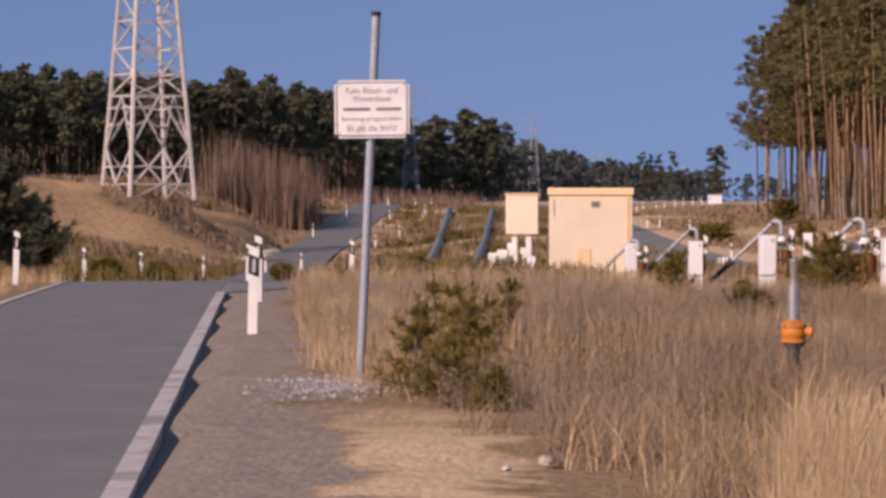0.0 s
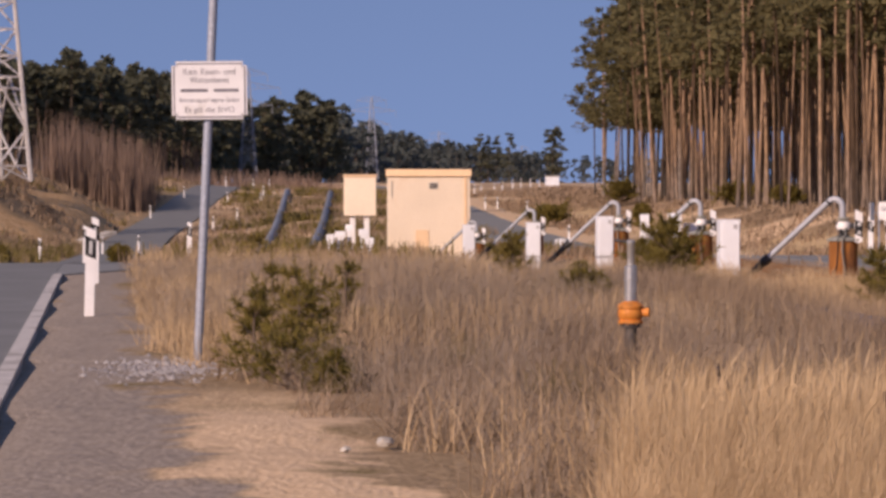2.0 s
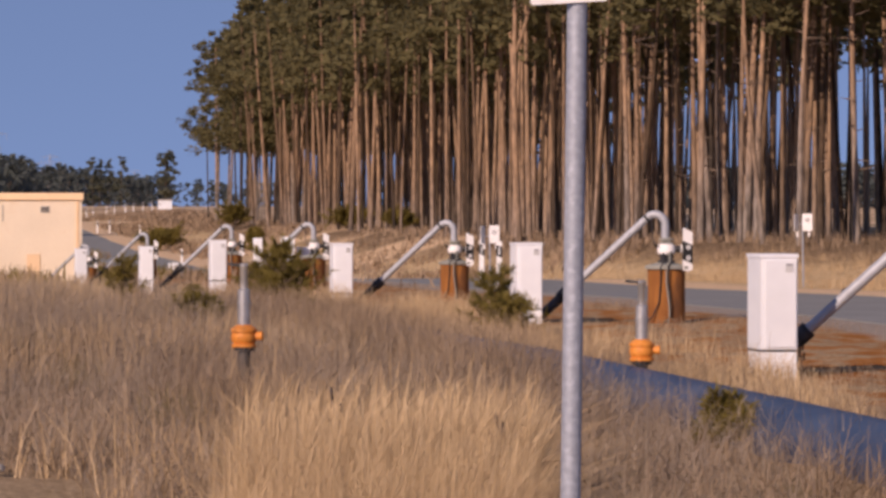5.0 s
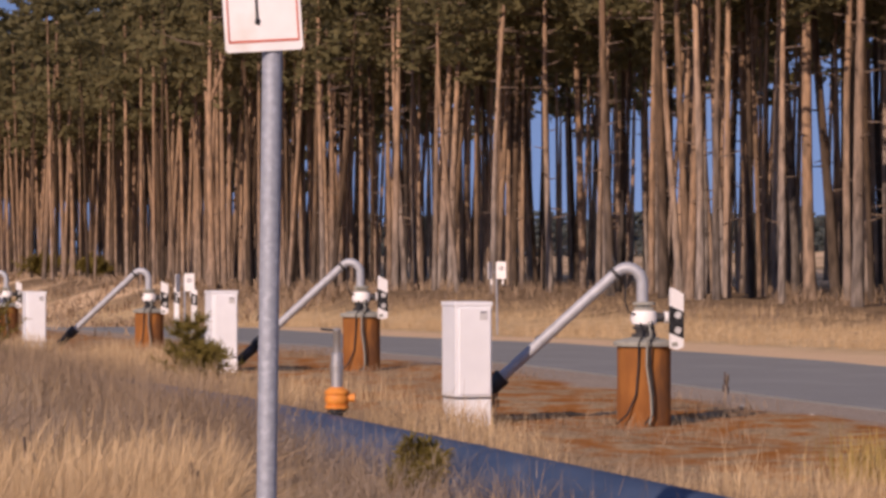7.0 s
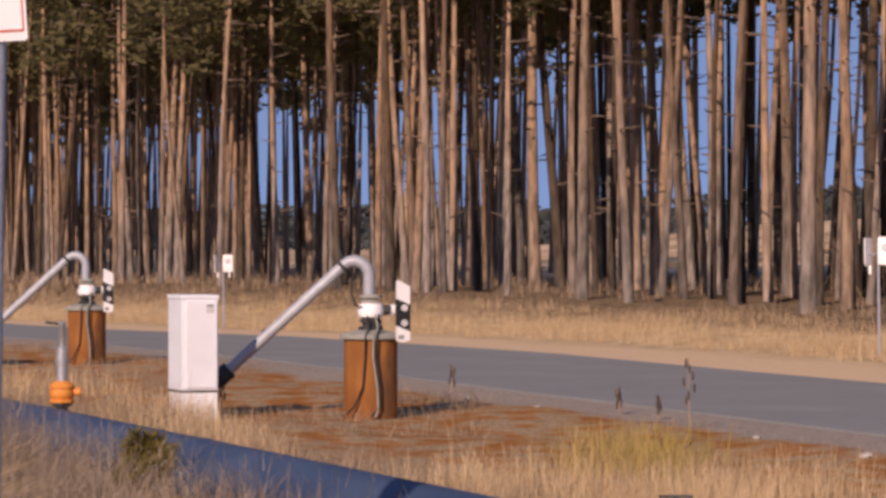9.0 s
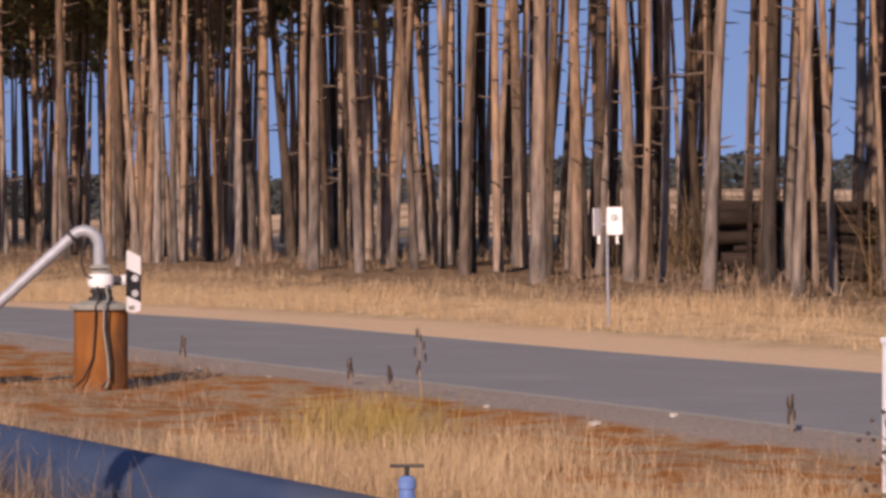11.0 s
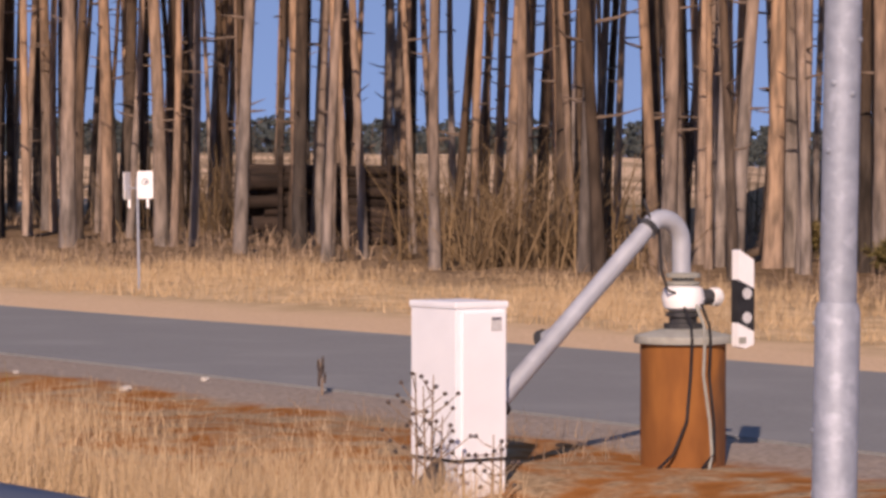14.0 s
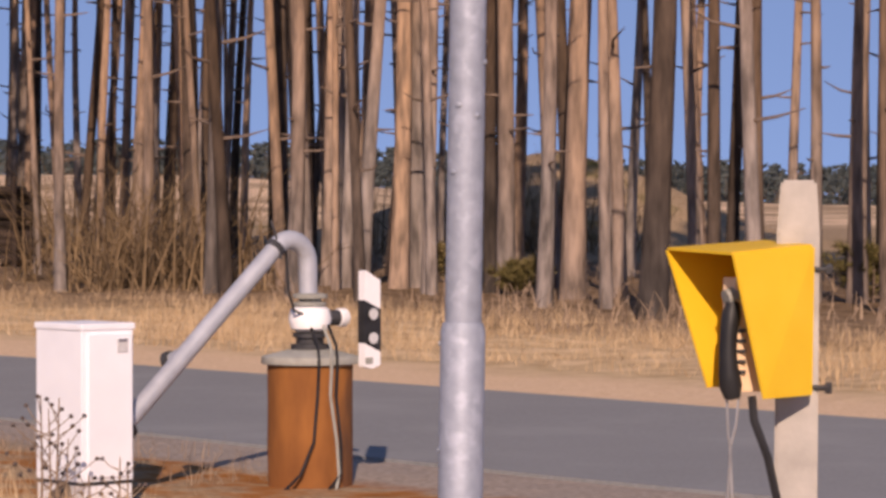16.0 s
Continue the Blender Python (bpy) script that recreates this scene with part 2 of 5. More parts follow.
def ground_material():
    """Sandy heath: straw litter, bare sand, rust-coloured moss by the wells, grey gravel on the shoulder."""
    m = bpy.data.materials.new("heath_ground")
    m.use_nodes = True
    nt = m.node_tree
    b = nt.nodes["Principled BSDF"]
    b.inputs["Roughness"].default_value = 0.98
    b.inputs["Specular IOR Level"].default_value = 0.1
    geo = nt.nodes.new("ShaderNodeNewGeometry")

    def noise_tex(scale, detail=6):
        n = nt.nodes.new("ShaderNodeTexNoise")
        n.inputs["Scale"].default_value, n.inputs["Detail"].default_value = scale, detail
        nt.links.new(geo.outputs["Position"], n.inputs["Vector"])
        return n.outputs[0]

    def ramp(fac, a, c, lo=0.35, hi=0.65):
        r = nt.nodes.new("ShaderNodeValToRGB")
        r.color_ramp.elements[0].position, r.color_ramp.elements[1].position = lo, hi
        r.color_ramp.elements[0].color, r.color_ramp.elements[1].color = (*a, 1), (*c, 1)
        nt.links.new(fac, r.inputs[0])
        return r.outputs[0]

    def math_node(op, a, c=None, d=None):
        n = nt.nodes.new("ShaderNodeMath")
        n.operation = op
        for i, v in enumerate((a, c, d)):
            if v is None:
                continue
            if isinstance(v, (int, float)):
                n.inputs[i].default_value = v
            else:
                nt.links.new(v, n.inputs[i])
        return n.outputs[0]

    def band(v, lo, hi, soft):
        a = nt.nodes.new("ShaderNodeMapRange")
        a.inputs[1].default_value, a.inputs[2].default_value = lo - soft, lo + soft
        nt.links.new(v, a.inputs[0])
        c = nt.nodes.new("ShaderNodeMapRange")
        c.inputs[1].default_value, c.inputs[2].default_value = hi - soft, hi + soft
        c.inputs[3].default_value, c.inputs[4].default_value = 1, 0
        nt.links.new(v, c.inputs[0])
        return math_node('MULTIPLY', a.outputs[0], c.outputs[0])

    def mix(fac, a, c):
        n = nt.nodes.new("ShaderNodeMix")
        n.data_type = 'RGBA'
        nt.links.new(fac, n.inputs[0])
        nt.links.new(a, n.inputs[6])
        nt.links.new(c, n.inputs[7])
        return n.outputs[2]

    sep = nt.nodes.new("ShaderNodeSeparateXYZ")
    nt.links.new(geo.outputs["Position"], sep.inputs[0])
    fine, mid, wide, huge = noise_tex(22), noise_tex(3.0), noise_tex(0.6), noise_tex(0.06, 3)
    x = math_node('MULTIPLY_ADD', math_node('SUBTRACT', wide, 0.5), 2.2, sep.outputs[0])
    x = math_node('MULTIPLY_ADD', math_node('SUBTRACT', mid, 0.5), 0.9, x)
    y = math_node('MULTIPLY_ADD', math_node('SUBTRACT', wide, 0.5), 4.0, sep.outputs[1])
    u = math_node('MULTIPLY_ADD', sep.outputs[1], 0.0577, x)
    litter = ramp(fine, (0.24, 0.165, 0.095), (0.46, 0.335, 0.205))
    green = ramp(mid, (0.12, 0.105, 0.035), (0.27, 0.20, 0.09))
    col = mix(band(wide, 0.63, 2, 0.05), litter, green)
    sand = ramp(fine, (0.62, 0.43, 0.265), (0.76, 0.56, 0.37))
    moss = ramp(mid, (0.30, 0.115, 0.028), (0.46, 0.21, 0.075))
    grey = ramp(fine, (0.27, 0.225, 0.185), (0.40, 0.335, 0.28))
    brown = ramp(mid, (0.13, 0.085, 0.05), (0.30, 0.21, 0.13))
    col = mix(band(x, 7.0, 11.2, 0.3), col, mix(band(mid, 0.5, 2, 0.08), moss, litter))
    col = mix(band(math_node('MULTIPLY_ADD', math_node('SUBTRACT', mid, 0.5), 0.5, sep.outputs[0]), 10.7, 11.9, 0.15), col, grey)
    col = mix(band(math_node('MULTIPLY_ADD', math_node('SUBTRACT', mid, 0.5), 0.8, sep.outputs[0]), 15.6, 18.7, 0.2), col, sand)
    col = mix(band(x, 18.2, 24.0, 0.6), col, ramp(mid, (0.44, 0.31, 0.17), (0.68, 0.50, 0.30)))
    col = mix(band(x, 24.5, 48, 1.5), col, brown)
    near = band(y, -40, 60, 3)
    col = mix(math_node('MULTIPLY', band(u, -0.9, 0.42, 0.12), near), col, grey)
    col = mix(math_node('MULTIPLY', band(u, 0.50, 1.45, 0.12), band(y, 8, 21.0, 1.5)), col, sand)
    pit = math_node('MULTIPLY', band(y, 182, 193, 1.5), band(x, -60, -14.5, 1))
    pit = math_node('MAXIMUM', pit, math_node('MULTIPLY', band(y, 174, 202, 2), band(x, -60, -22.5, 1)))
    pit = math_node('MAXIMUM', pit, math_node('MULTIPLY', band(y, 202, 226, 2), band(x, -18, -11.6, 0.6)))
    col = mix(math_node('MULTIPLY', pit, band(wide, 0.30, 2, 0.03)), col, ramp(mid, (0.50, 0.29, 0.12), (0.72, 0.48, 0.27)))
    col = mix(math_node('MULTIPLY', math_node('MULTIPLY', band(huge, 0.50, 2, 0.06), band(y, 110, 3000, 10)), band(x, -8, 900, 2)), col, sand)
    nt.links.new(col, b.inputs["Base Color"])
    bn = nt.nodes.new("ShaderNodeBump")
    bn.inputs["Strength"].default_value, bn.inputs["Distance"].default_value = 0.45, 0.05
    nt.links.new(math_node('ADD', fine, math_node('MULTIPLY', mid, 2.0)), bn.inputs["Height"])
    nt.links.new(bn.outputs[0], b.inputs["Normal"])
    return m


heath = ground_material()

# ---- mesh helpers ----


def part(name, bm, mat, parent=None, label="", smooth=False):
    me = bpy.data.meshes.new(name)
    bm.normal_update()
    bm.to_mesh(me)
    bm.free()
    me.materials.append(mat)
    if smooth:
        me.shade_smooth()
        me.set_sharp_from_angle(angle=radians(40))
    ob = new(name, me)
    if parent:
        ob.parent = parent
    if label:
        ob["label"] = label
    return ob


def thing(name, m, label, category, group=""):
    ob = new(name)
    ob.matrix_world = m
    return tagged(ob, label, category, group)


def box(sx, sy, sz, at=(0, 0, 0), bevel=0.0, bm=None, turn=None):
    """A box standing on at (its base's centre)."""
    bm = bm or bmesh.new()
    r = bmesh.ops.create_cube(bm, size=1.0)
    m = Matrix.Translation(at) @ (turn or Matrix()) @ Matrix.Translation((0, 0, sz / 2)) @ Matrix.Diagonal((sx, sy, sz, 1))
    bmesh.ops.transform(bm, matrix=m, verts=r["verts"])
    if bevel:
        es = list({e for v in r["verts"] for e in v.link_edges})
        bmesh.ops.bevel(bm, geom=es, offset=bevel, segments=2, affect='EDGES', profile=0.7)
    return bm


def tube(points, radii, n=12, bm=None, caps=True):
    """A round bar through the points."""
    bm = bm or bmesh.new()
    pts = [Vector(p) for p in points]
    if isinstance(radii, (int, float)):
        radii = [radii] * len(pts)
    rings, ref = [], None
    for i, p in enumerate(pts):
        d = (pts[min(i + 1, len(pts) - 1)] - pts[max(i - 1, 0)]).normalized()
        if ref is None:
            ref = d.orthogonal().normalized()
        ref = (ref - d * ref.dot(d)).normalized()
        side = d.cross(ref)
        rings.append([bm.verts.new(p + (ref * math.cos(a) + side * math.sin(a)) * radii[i]) for a in (2 * math.pi * k / n for k in range(n))])
    for a, c in zip(rings, rings[1:]):
        for k in range(n):
            bm.faces.new((a[k], a[(k + 1) % n], c[(k + 1) % n], c[k]))
    if caps:
        bm.faces.new(rings[0][::-1])
        bm.faces.new(rings[-1])
    return bm


def lathe(profile, n=24, at=(0, 0, 0), bm=None):
    """A turned body from (radius, height) pairs."""
    bm = bm or bmesh.new()
    rings = [[bm.verts.new((at[0] + r * math.cos(a), at[1] + r * math.sin(a), at[2] + z)) for a in (2 * math.pi * k / n for k in range(n))] for r, z in profile]
    for a, c in zip(rings, rings[1:]):
        for k in range(n):
            bm.faces.new((a[k], a[(k + 1) % n], c[(k + 1) % n], c[k]))
    bm.faces.new(rings[0][::-1])
    bm.faces.new(rings[-1])
    return bm


def prism(outline, depth, bm=None):
    """An outline in the x-z plane, thickened along +y by depth."""
    bm = bm or bmesh.new()
    a = [bm.verts.new((x, 0, z)) for x, z in outline]
    c = [bm.verts.new((x, depth, z)) for x, z in outline]
    bm.faces.new(a)
    bm.faces.new(c[::-1])
    for i in range(len(a)):
        j = (i + 1) % len(a)
        bm.faces.new((a[j], a[i], c[i], c[j]))
    bmesh.ops.recalc_face_normals(bm, faces=bm.faces)
    return bm


def soup(name, verts, faces, mat, label="", category="", kind="stuff", parent=None):
    """One joined mesh from arrays."""
    me = bpy.data.meshes.new(name)
    verts, faces = np.asarray(verts, np.float32), np.asarray(faces, np.int32)
    k = faces.shape[1]
    me.vertices.add(len(verts))
    me.vertices.foreach_set("co", verts.ravel())
    me.loops.add(faces.size)
    me.loops.foreach_set("vertex_index", faces.ravel())
    me.polygons.add(len(faces))
    me.polygons.foreach_set("loop_start", np.arange(0, faces.size, k, dtype=np.int32))
    me.materials.append(mat)
    me.update(calc_edges=True)
    ob = new(name, me)
    if parent:
        ob.parent = parent
    return tagged(ob, label, category, kind=kind)


def polar(az, d):
    return d * math.sin(radians(az)), d * math.cos(radians(az))


# ---- terrain ----
def smooth_step(a, c, v):
    t = np.clip((np.asarray(v, float) - a) / (c - a), 0, 1)
    return t * t * (3 - 2 * t)


LANE_Y = [-60, 50, 62, 90, 125, 170, 200, 250, 300, 330, 420]
LANE_X = [1.15, -5.2, -5.85, -6.3, -7.4, -8.9, -9.2, -8.2, -6.0, -5.0, -3.0]
RIGHT_Y = [-60, 12, 25, 37, 48, 60, 72, 84, 97, 115, 150, 200, 300, 500, 1000, 5000]
RIGHT_Z = [0, 0, 0.08, 0.12, 0.06, -0.12, -0.22, -0.45, -0.80, -1.1, -1.6, -1.2, 0.6, 1.5, 2.5, 3.0]
LEFT_Y = [-60, 30, 45, 58, 66, 92, 104, 128, 170, 200, 245, 270, 300, 400, 1000, 5000]
LEFT_Z = [0, 0.02, 0.03, 0.0, -0.18, -0.85, -1.15, -1.7, -2.3, -1.9, -0.9, 0.0, 0.6, 1.6, 2.5, 3.0]


def height(x, y):
    x, y = np.asarray(x, float), np.asarray(y, float)
    r, az = np.hypot(x, y), np.degrees(np.arctan2(x, y))
    side = smooth_step(-3.0, 2.5, x)
    z = np.interp(y, RIGHT_Y, RIGHT_Z) * side + np.interp(y, LEFT_Y, LEFT_Z) * (1 - side)
    wood = smooth_step(20, 28, x) * smooth_step(25, 75, y) * (1 - smooth_step(160, 320, y))
    z = z * (1 - 0.8 * wood) + 0.5 * wood
    z = z + smooth_step(22, 30, x) * smooth_step(140, 270, y) * (1 - smooth_step(330, 500, y)) * 0.5
    z = z + 4.0 * smooth_step(90, 300, r) * (1 - smooth_step(37, 47, az)) * smooth_step(20, 30, az)
    trough = np.interp(y, [20, 50, 77, 100, 125], [0.0, 0.22, 0.5, 0.3, 0.0])
    z = z - trough * np.exp(-((x - 5.35) / 1.1) ** 2)
    bank = smooth_step(11.6, 22.0, -x) * smooth_step(120, 160, y) * (1 - smooth_step(240, 300, y))
    z = z * (1 - bank) + bank * np.interp(y, [120, 150, 180, 184, 191, 199, 215, 300], [-1.6, -1.7, -0.6, -0.45, 1.0, 2.8, 3.1, 2.4])
    wavy = np.sin(x * 0.9 + np.sin(y * 0.35) * 2) * np.sin(y * 0.31 + x * 0.4) + 0.5 * np.sin(x * 1.9 + y * 0.7)
    z = z + 0.22 * wavy * smooth_step(11.5, 14, -x) * np.exp(-((x + 19) / 13) ** 2 - ((y - 190) / 26) ** 2)
    # sand heaps and the low rise under the pylon
    for cx, cy, rx, ry, h in ((-28.0, 187, 4.6, 8, 3.3), (-27, 300, 22, 38, 2.0), (58, 60, 4.6, 5, 2.6), (8.5, 12.1, 1.2, 1.2, -0.2)):
        z = z + h * np.exp(-((x - cx) / rx) ** 2 - ((y - cy) / ry) ** 2)
    z = z + 1.5 * np.exp(-((x + 14.2) / 2.2) ** 2 - ((y - 212) / 8) ** 2) * smooth_step(11.2, 12.4, -x)
    return z


def lane_half(y):
    """Half the lane's width: it widens beyond the crest."""
    return float(np.interp(y, [100, 160], [1.5, 2.0]))


def gz(x, y):
    return float(height(x, y))


def left_road(y):
    """Centre of the lane that runs off to the north."""
    return float(np.interp(y, LANE_Y, LANE_X))


def grid_axis(points):
    out = []
    for a, c, step in points:
        out += list(np.arange(a, c, step))
    return np.array(out + [points[-1][1]])


gx = grid_axis([(-1600, -200, 100), (-200, -60, 7), (-60, -12, 1.5), (-12, 30, 0.35), (30, 80, 2.0), (80, 300, 10), (300, 2200, 100)])
gy = grid_axis([(-60, 8, 4), (8, 62, 0.4), (62, 130, 1.5), (130, 330, 4), (330, 600, 15), (600, 4800, 150)])
X, Y = np.meshgrid(gx, gy)
Z = height(X, Y)
lane = np.interp(gy, LANE_Y, LANE_X)[:, None]
under = ((np.abs(X - lane) < 1.6 + 0.5 * smooth_step(100, 160, Y)) & (Y < 420)) | ((X > 11.8) & (X < 15.7) & (Y < 520))
rough_ground = 0.05 * np.sin(X * 1.7 + np.sin(Y * 0.9) * 2) * np.sin(Y * 1.3 + X * 0.4)
rough_ground *= smooth_step(0.4, 2.0, X - lane - 1.6) * (1 - smooth_step(10.3, 11.2, X)) + smooth_step(18.2, 20, X)
Z = Z + rough_ground * (1 - under) - 0.09 * under
nx, ny = len(gx), len(gy)
idx = np.arange(nx * ny).reshape(ny, nx)
quads = np.stack([idx[:-1, :-1], idx[:-1, 1:], idx[1:, 1:], idx[1:, :-1]], -1).reshape(-1, 4)
ground = soup("ground", np.stack([X, Y, Z], -1).reshape(-1, 3), quads, heath, "sandy heath ground with dry litter, moss and bare sand", "ground", "structure")
ground.data.shade_smooth()


def strip(name, ys, left, right, lift, mat, label, edge=0.06):
    """A paved strip that follows the terrain, with thin sides."""
    bm = bmesh.new()
    rows = []
    for y in ys:
        l, r = left(y), right(y)
        row = []
        for x in (l, l, l + (r - l) * 0.25, (l + r) / 2, l + (r - l) * 0.75, r, r):
            row.append([x, y, gz(x, y) + lift])
        row[0][2] -= edge
        row[-1][2] -= edge
        rows.append([bm.verts.new(p) for p in row])
    for a, c in zip(rows, rows[1:]):
        for k in range(6):
            bm.faces.new((a[k], a[k + 1], c[k + 1], c[k]))
    ob = part(name, bm, mat, None, "", True)
    return tagged(ob, label, name, kind="structure")


ROAD_Y = list(np.arange(-40, 130, 1.0)) + list(np.arange(130, 424, 4.0))
strip("road", ROAD_Y, lambda y: left_road(y) - lane_half(y), lambda y: left_road(y) + lane_half(y), 0.02, asphalt, "narrow grey asphalt lane rising into the distance")
strip("road", list(np.arange(-40, 130, 1.0)) + list(np.arange(130, 520, 5.0)), lambda y: 11.65 + 0.05 * math.sin(y * 0.4), lambda y: float(np.interp(y, [13, 28], [16.35, 15.88])) + 0.06 * math.sin(y * 0.33 + 1), 0.02, asphalt, "smooth grey asphalt service road beside the wells")
# concrete edging of the lane
strip("kerb", list(np.arange(-20, 51, 0.5)), lambda y: left_road(y) + 1.49, lambda y: left_road(y) + 1.63, 0.035, kerb_stone, "pale concrete edging along the lane", 0.12)
strip("kerb", list(np.arange(-20, 60, 0.5)), lambda y: left_road(y) - 1.61, lambda y: left_road(y) - 1.503, 0.035, kerb_stone, "thin pale edging on the lane's west side", 0.1)
# mouth of a side road at the crest
strip("road", list(np.arange(50.5, 61.5, 0.5)), lambda y: left_road(y) + 1.51, lambda y: float(np.interp(y, [50.5, 53, 56, 61.5], [-3.6, -2.9, -2.0, -1.6])), 0.018, asphalt, "asphalt mouth of a side road")

# ---- pine belt east of the service road ----
rng = np.random.default_rng(7)


def crown_arrays(r, height_m, base, spread, clumps, per, leaf, fat=1.0):
    """Needle sprays gathered in uneven clumps round the upper stem."""
    V, Fc = [], []
    for c in range(clumps):
        t = r.random() ** 0.8
        zc = base + (height_m - base) * t
        wide = spread * (1.0 - 0.75 * t ** 1.6) * (0.55 + 0.6 * (t > 0.12))
        a, q = r.random() * 6.283, wide * math.sqrt(r.random())
        cx, cy = q * math.cos(a), q * math.sin(a)
        s = (0.45 + 0.55 * r.random()) * (1.15 - 0.5 * t) * fat
        for k in range(per):
            d = r.normal(size=3)
            d /= np.linalg.norm(d)
            p = np.array([cx, cy, zc]) + d * np.array([1.0, 1.0, 0.55]) * s * r.random() ** 0.5
            u = r.normal(size=3)
            u[2] *= 0.5
            u = u / np.linalg.norm(u) * leaf * (0.6 + 0.8 * r.random())
            v = np.cross(u, r.normal(size=3))
            v = v / np.linalg.norm(v) * leaf * 0.33
            n = len(V)
            V += [p - u * 0.5 - v * 0.4, p - u * 0.5 + v * 0.4, p + u * 0.5 + v, p + u * 0.62 - v * 0.7]
            Fc.append((n, n + 1, n + 2, n + 3))
    return V, Fc


def stem(r, height_m, r0, sides=8):
    pts, rad = [], []
    bx, by, ph = r.normal() * 0.17, r.normal() * 0.17, r.random() * 6
    for i in range(11):
        t = i / 10
        z = height_m * 0.97 * t - 0.25
        pts.append((bx * t * 1.5 + 0.09 * math.sin(ph + 5 * t), by * t * 1.5 + 0.09 * math.cos(ph * 2 + 6 * t), z))
        rad.append(r0 * (1.22 if i == 0 else 1.0) * (1 - 0.78 * t ** 1.15))
    return pts, rad


def make_pine(seed, height_m, base, r0, spread, clumps=38, per=32, fork=False):
    r = np.random.default_rng(seed)
    root = thing("pine_tree", pose(0, 0, -60), "tall slender pine with bare orange-brown trunk and high crown", "tree", "pines beside the service road")
    pts, rad = stem(r, height_m, r0)
    body = tube(pts, rad, 9)
    if fork:
        a, b = Vector(pts[5]), Vector(pts[6])
        tube([a, a.lerp(b, 0.6) + Vector((0.35, 0.1, 0)), b + Vector((0.75, 0.15, 0.8)), b + Vector((0.8, 0.2, 4.0)), b + Vector((0.9, 0.2, 6.0))], [rad[5] * 0.8, rad[5] * 0.75, rad[6] * 0.75, rad[8] * 0.7, 0.03], 8, body)
    part("trunk", body, pine_bark, root, "", True)
    bm = bmesh.new()
    for k in range(20):
        t = 0.10 + 0.86 * r.random() ** 0.8
        i = min(int(t * 10), 9)
        f = t * 10 - i
        p = Vector(pts[i]).lerp(Vector(pts[i + 1]), f)
        a = r.random() * 6.283
        long = (0.25 + 0.5 * r.random()) if p.z < base else (0.9 + spread * r.random() * 0.9)
        up = -0.15 + 0.5 * r.random()
        q = p + Vector((math.cos(a), math.sin(a), up * 0.6)) * long * 0.55
        e = p + Vector((math.cos(a + 0.2), math.sin(a + 0.2), up)) * long
        tube([p, q, e], [0.028 if p.z < base else 0.055, 0.02 if p.z < base else 0.035, 0.006], 5, bm, False)
    tagged(part("branchwork", bm, bark, root, "bare broken side branches", True), kind="stuff")
    V, Fc = crown_arrays(r, height_m, base, spread, clumps, int(per * 1.35), 0.27)
    soup("crown", V, Fc, needles, "", "", "", root)
    return root


SPARSE = [make_pine(200 + i, h, b, q, s, 16, 26) for i, (h, b, q, s) in enumerate(((16.5, 10.5, 0.105, 1.6), (17.5, 11.0, 0.13, 1.9), (15.0, 10.0, 0.075, 1.3), (17.0, 11.0, 0.088, 1.5), (18.0, 11.5, 0.155, 1.9), (16.0, 10.6, 0.095, 1.4)))]
PINES = [make_pine(100 + i, h, b, q, s) for i, (h, b, q, s) in enumerate(((16.5, 8.4, 0.125, 2.2), (17.5, 9.2, 0.145, 2.5), (15.5, 7.8, 0.105, 2.0), (18.0, 9.6, 0.165, 2.6), (16.0, 9.0, 0.115, 2.1), (17.0, 8.6, 0.095, 1.9), (15.8, 9.4, 0.085, 1.8)))]


def scatter(r, x0, x1, y0, y1, n, gap, keep=None):
    pts = []
    for _ in range(n * 12):
        if len(pts) >= n:
            break
        p = np.array([x0 + (x1 - x0) * r.random(), y0 + (y1 - y0) * r.random()])
        if keep and r.random() > keep(*p):
            continue
        if all((p[0] - q[0]) ** 2 + (p[1] - q[1]) ** 2 > gap * gap for q in pts):
            pts.append(p)
    return pts


stand = scatter(rng, 27.0, 46.0, 12, 276, 800, 1.0, lambda x, y: 0.45 + 0.55 * float(smooth_step(24, 40, y)))
stand += scatter(np.random.default_rng(3), 27.0, 45.0, 20, 84, 95, 0.75, lambda x, y: 0.4 + 0.6 * float(smooth_step(24, 42, y)))
stand += scatter(np.random.default_rng(8), 27.0, 40.0, 22, 46, 30, 1.1)
stand = [p for p in stand if p[0] < 39.5 + max(0.0, p[1] - 42) * 0.9]
stand.sort(key=lambda p: p[1] + 4 * max(0, p[0] - 32))
for i, (x, y) in enumerate(stand[:298]):
    pool = SPARSE if y < 68 else PINES
    src = pool[int(rng.integers(len(pool)))]
    s = 0.84 + 0.3 * rng.random()
    m = pose(x, y, gz(x, y), rng.normal() * 1.1, rng.normal() * 1.1, rng.random() * 360)
    ob = copy_thing(src, m)
    ob.scale = (s, s, s * (0.97 + 0.06 * rng.random()))

fork = make_pine(321, 17.0, 9.8, 0.17, 2.3, fork=True)
fx_, fy_ = polar(11.7, 131)
fork.matrix_world = pose(fx_, fy_, gz(fx_, fy_), 0, 0, -12)
fork["label"] = "tall pine with forked trunk at the wood's edge"


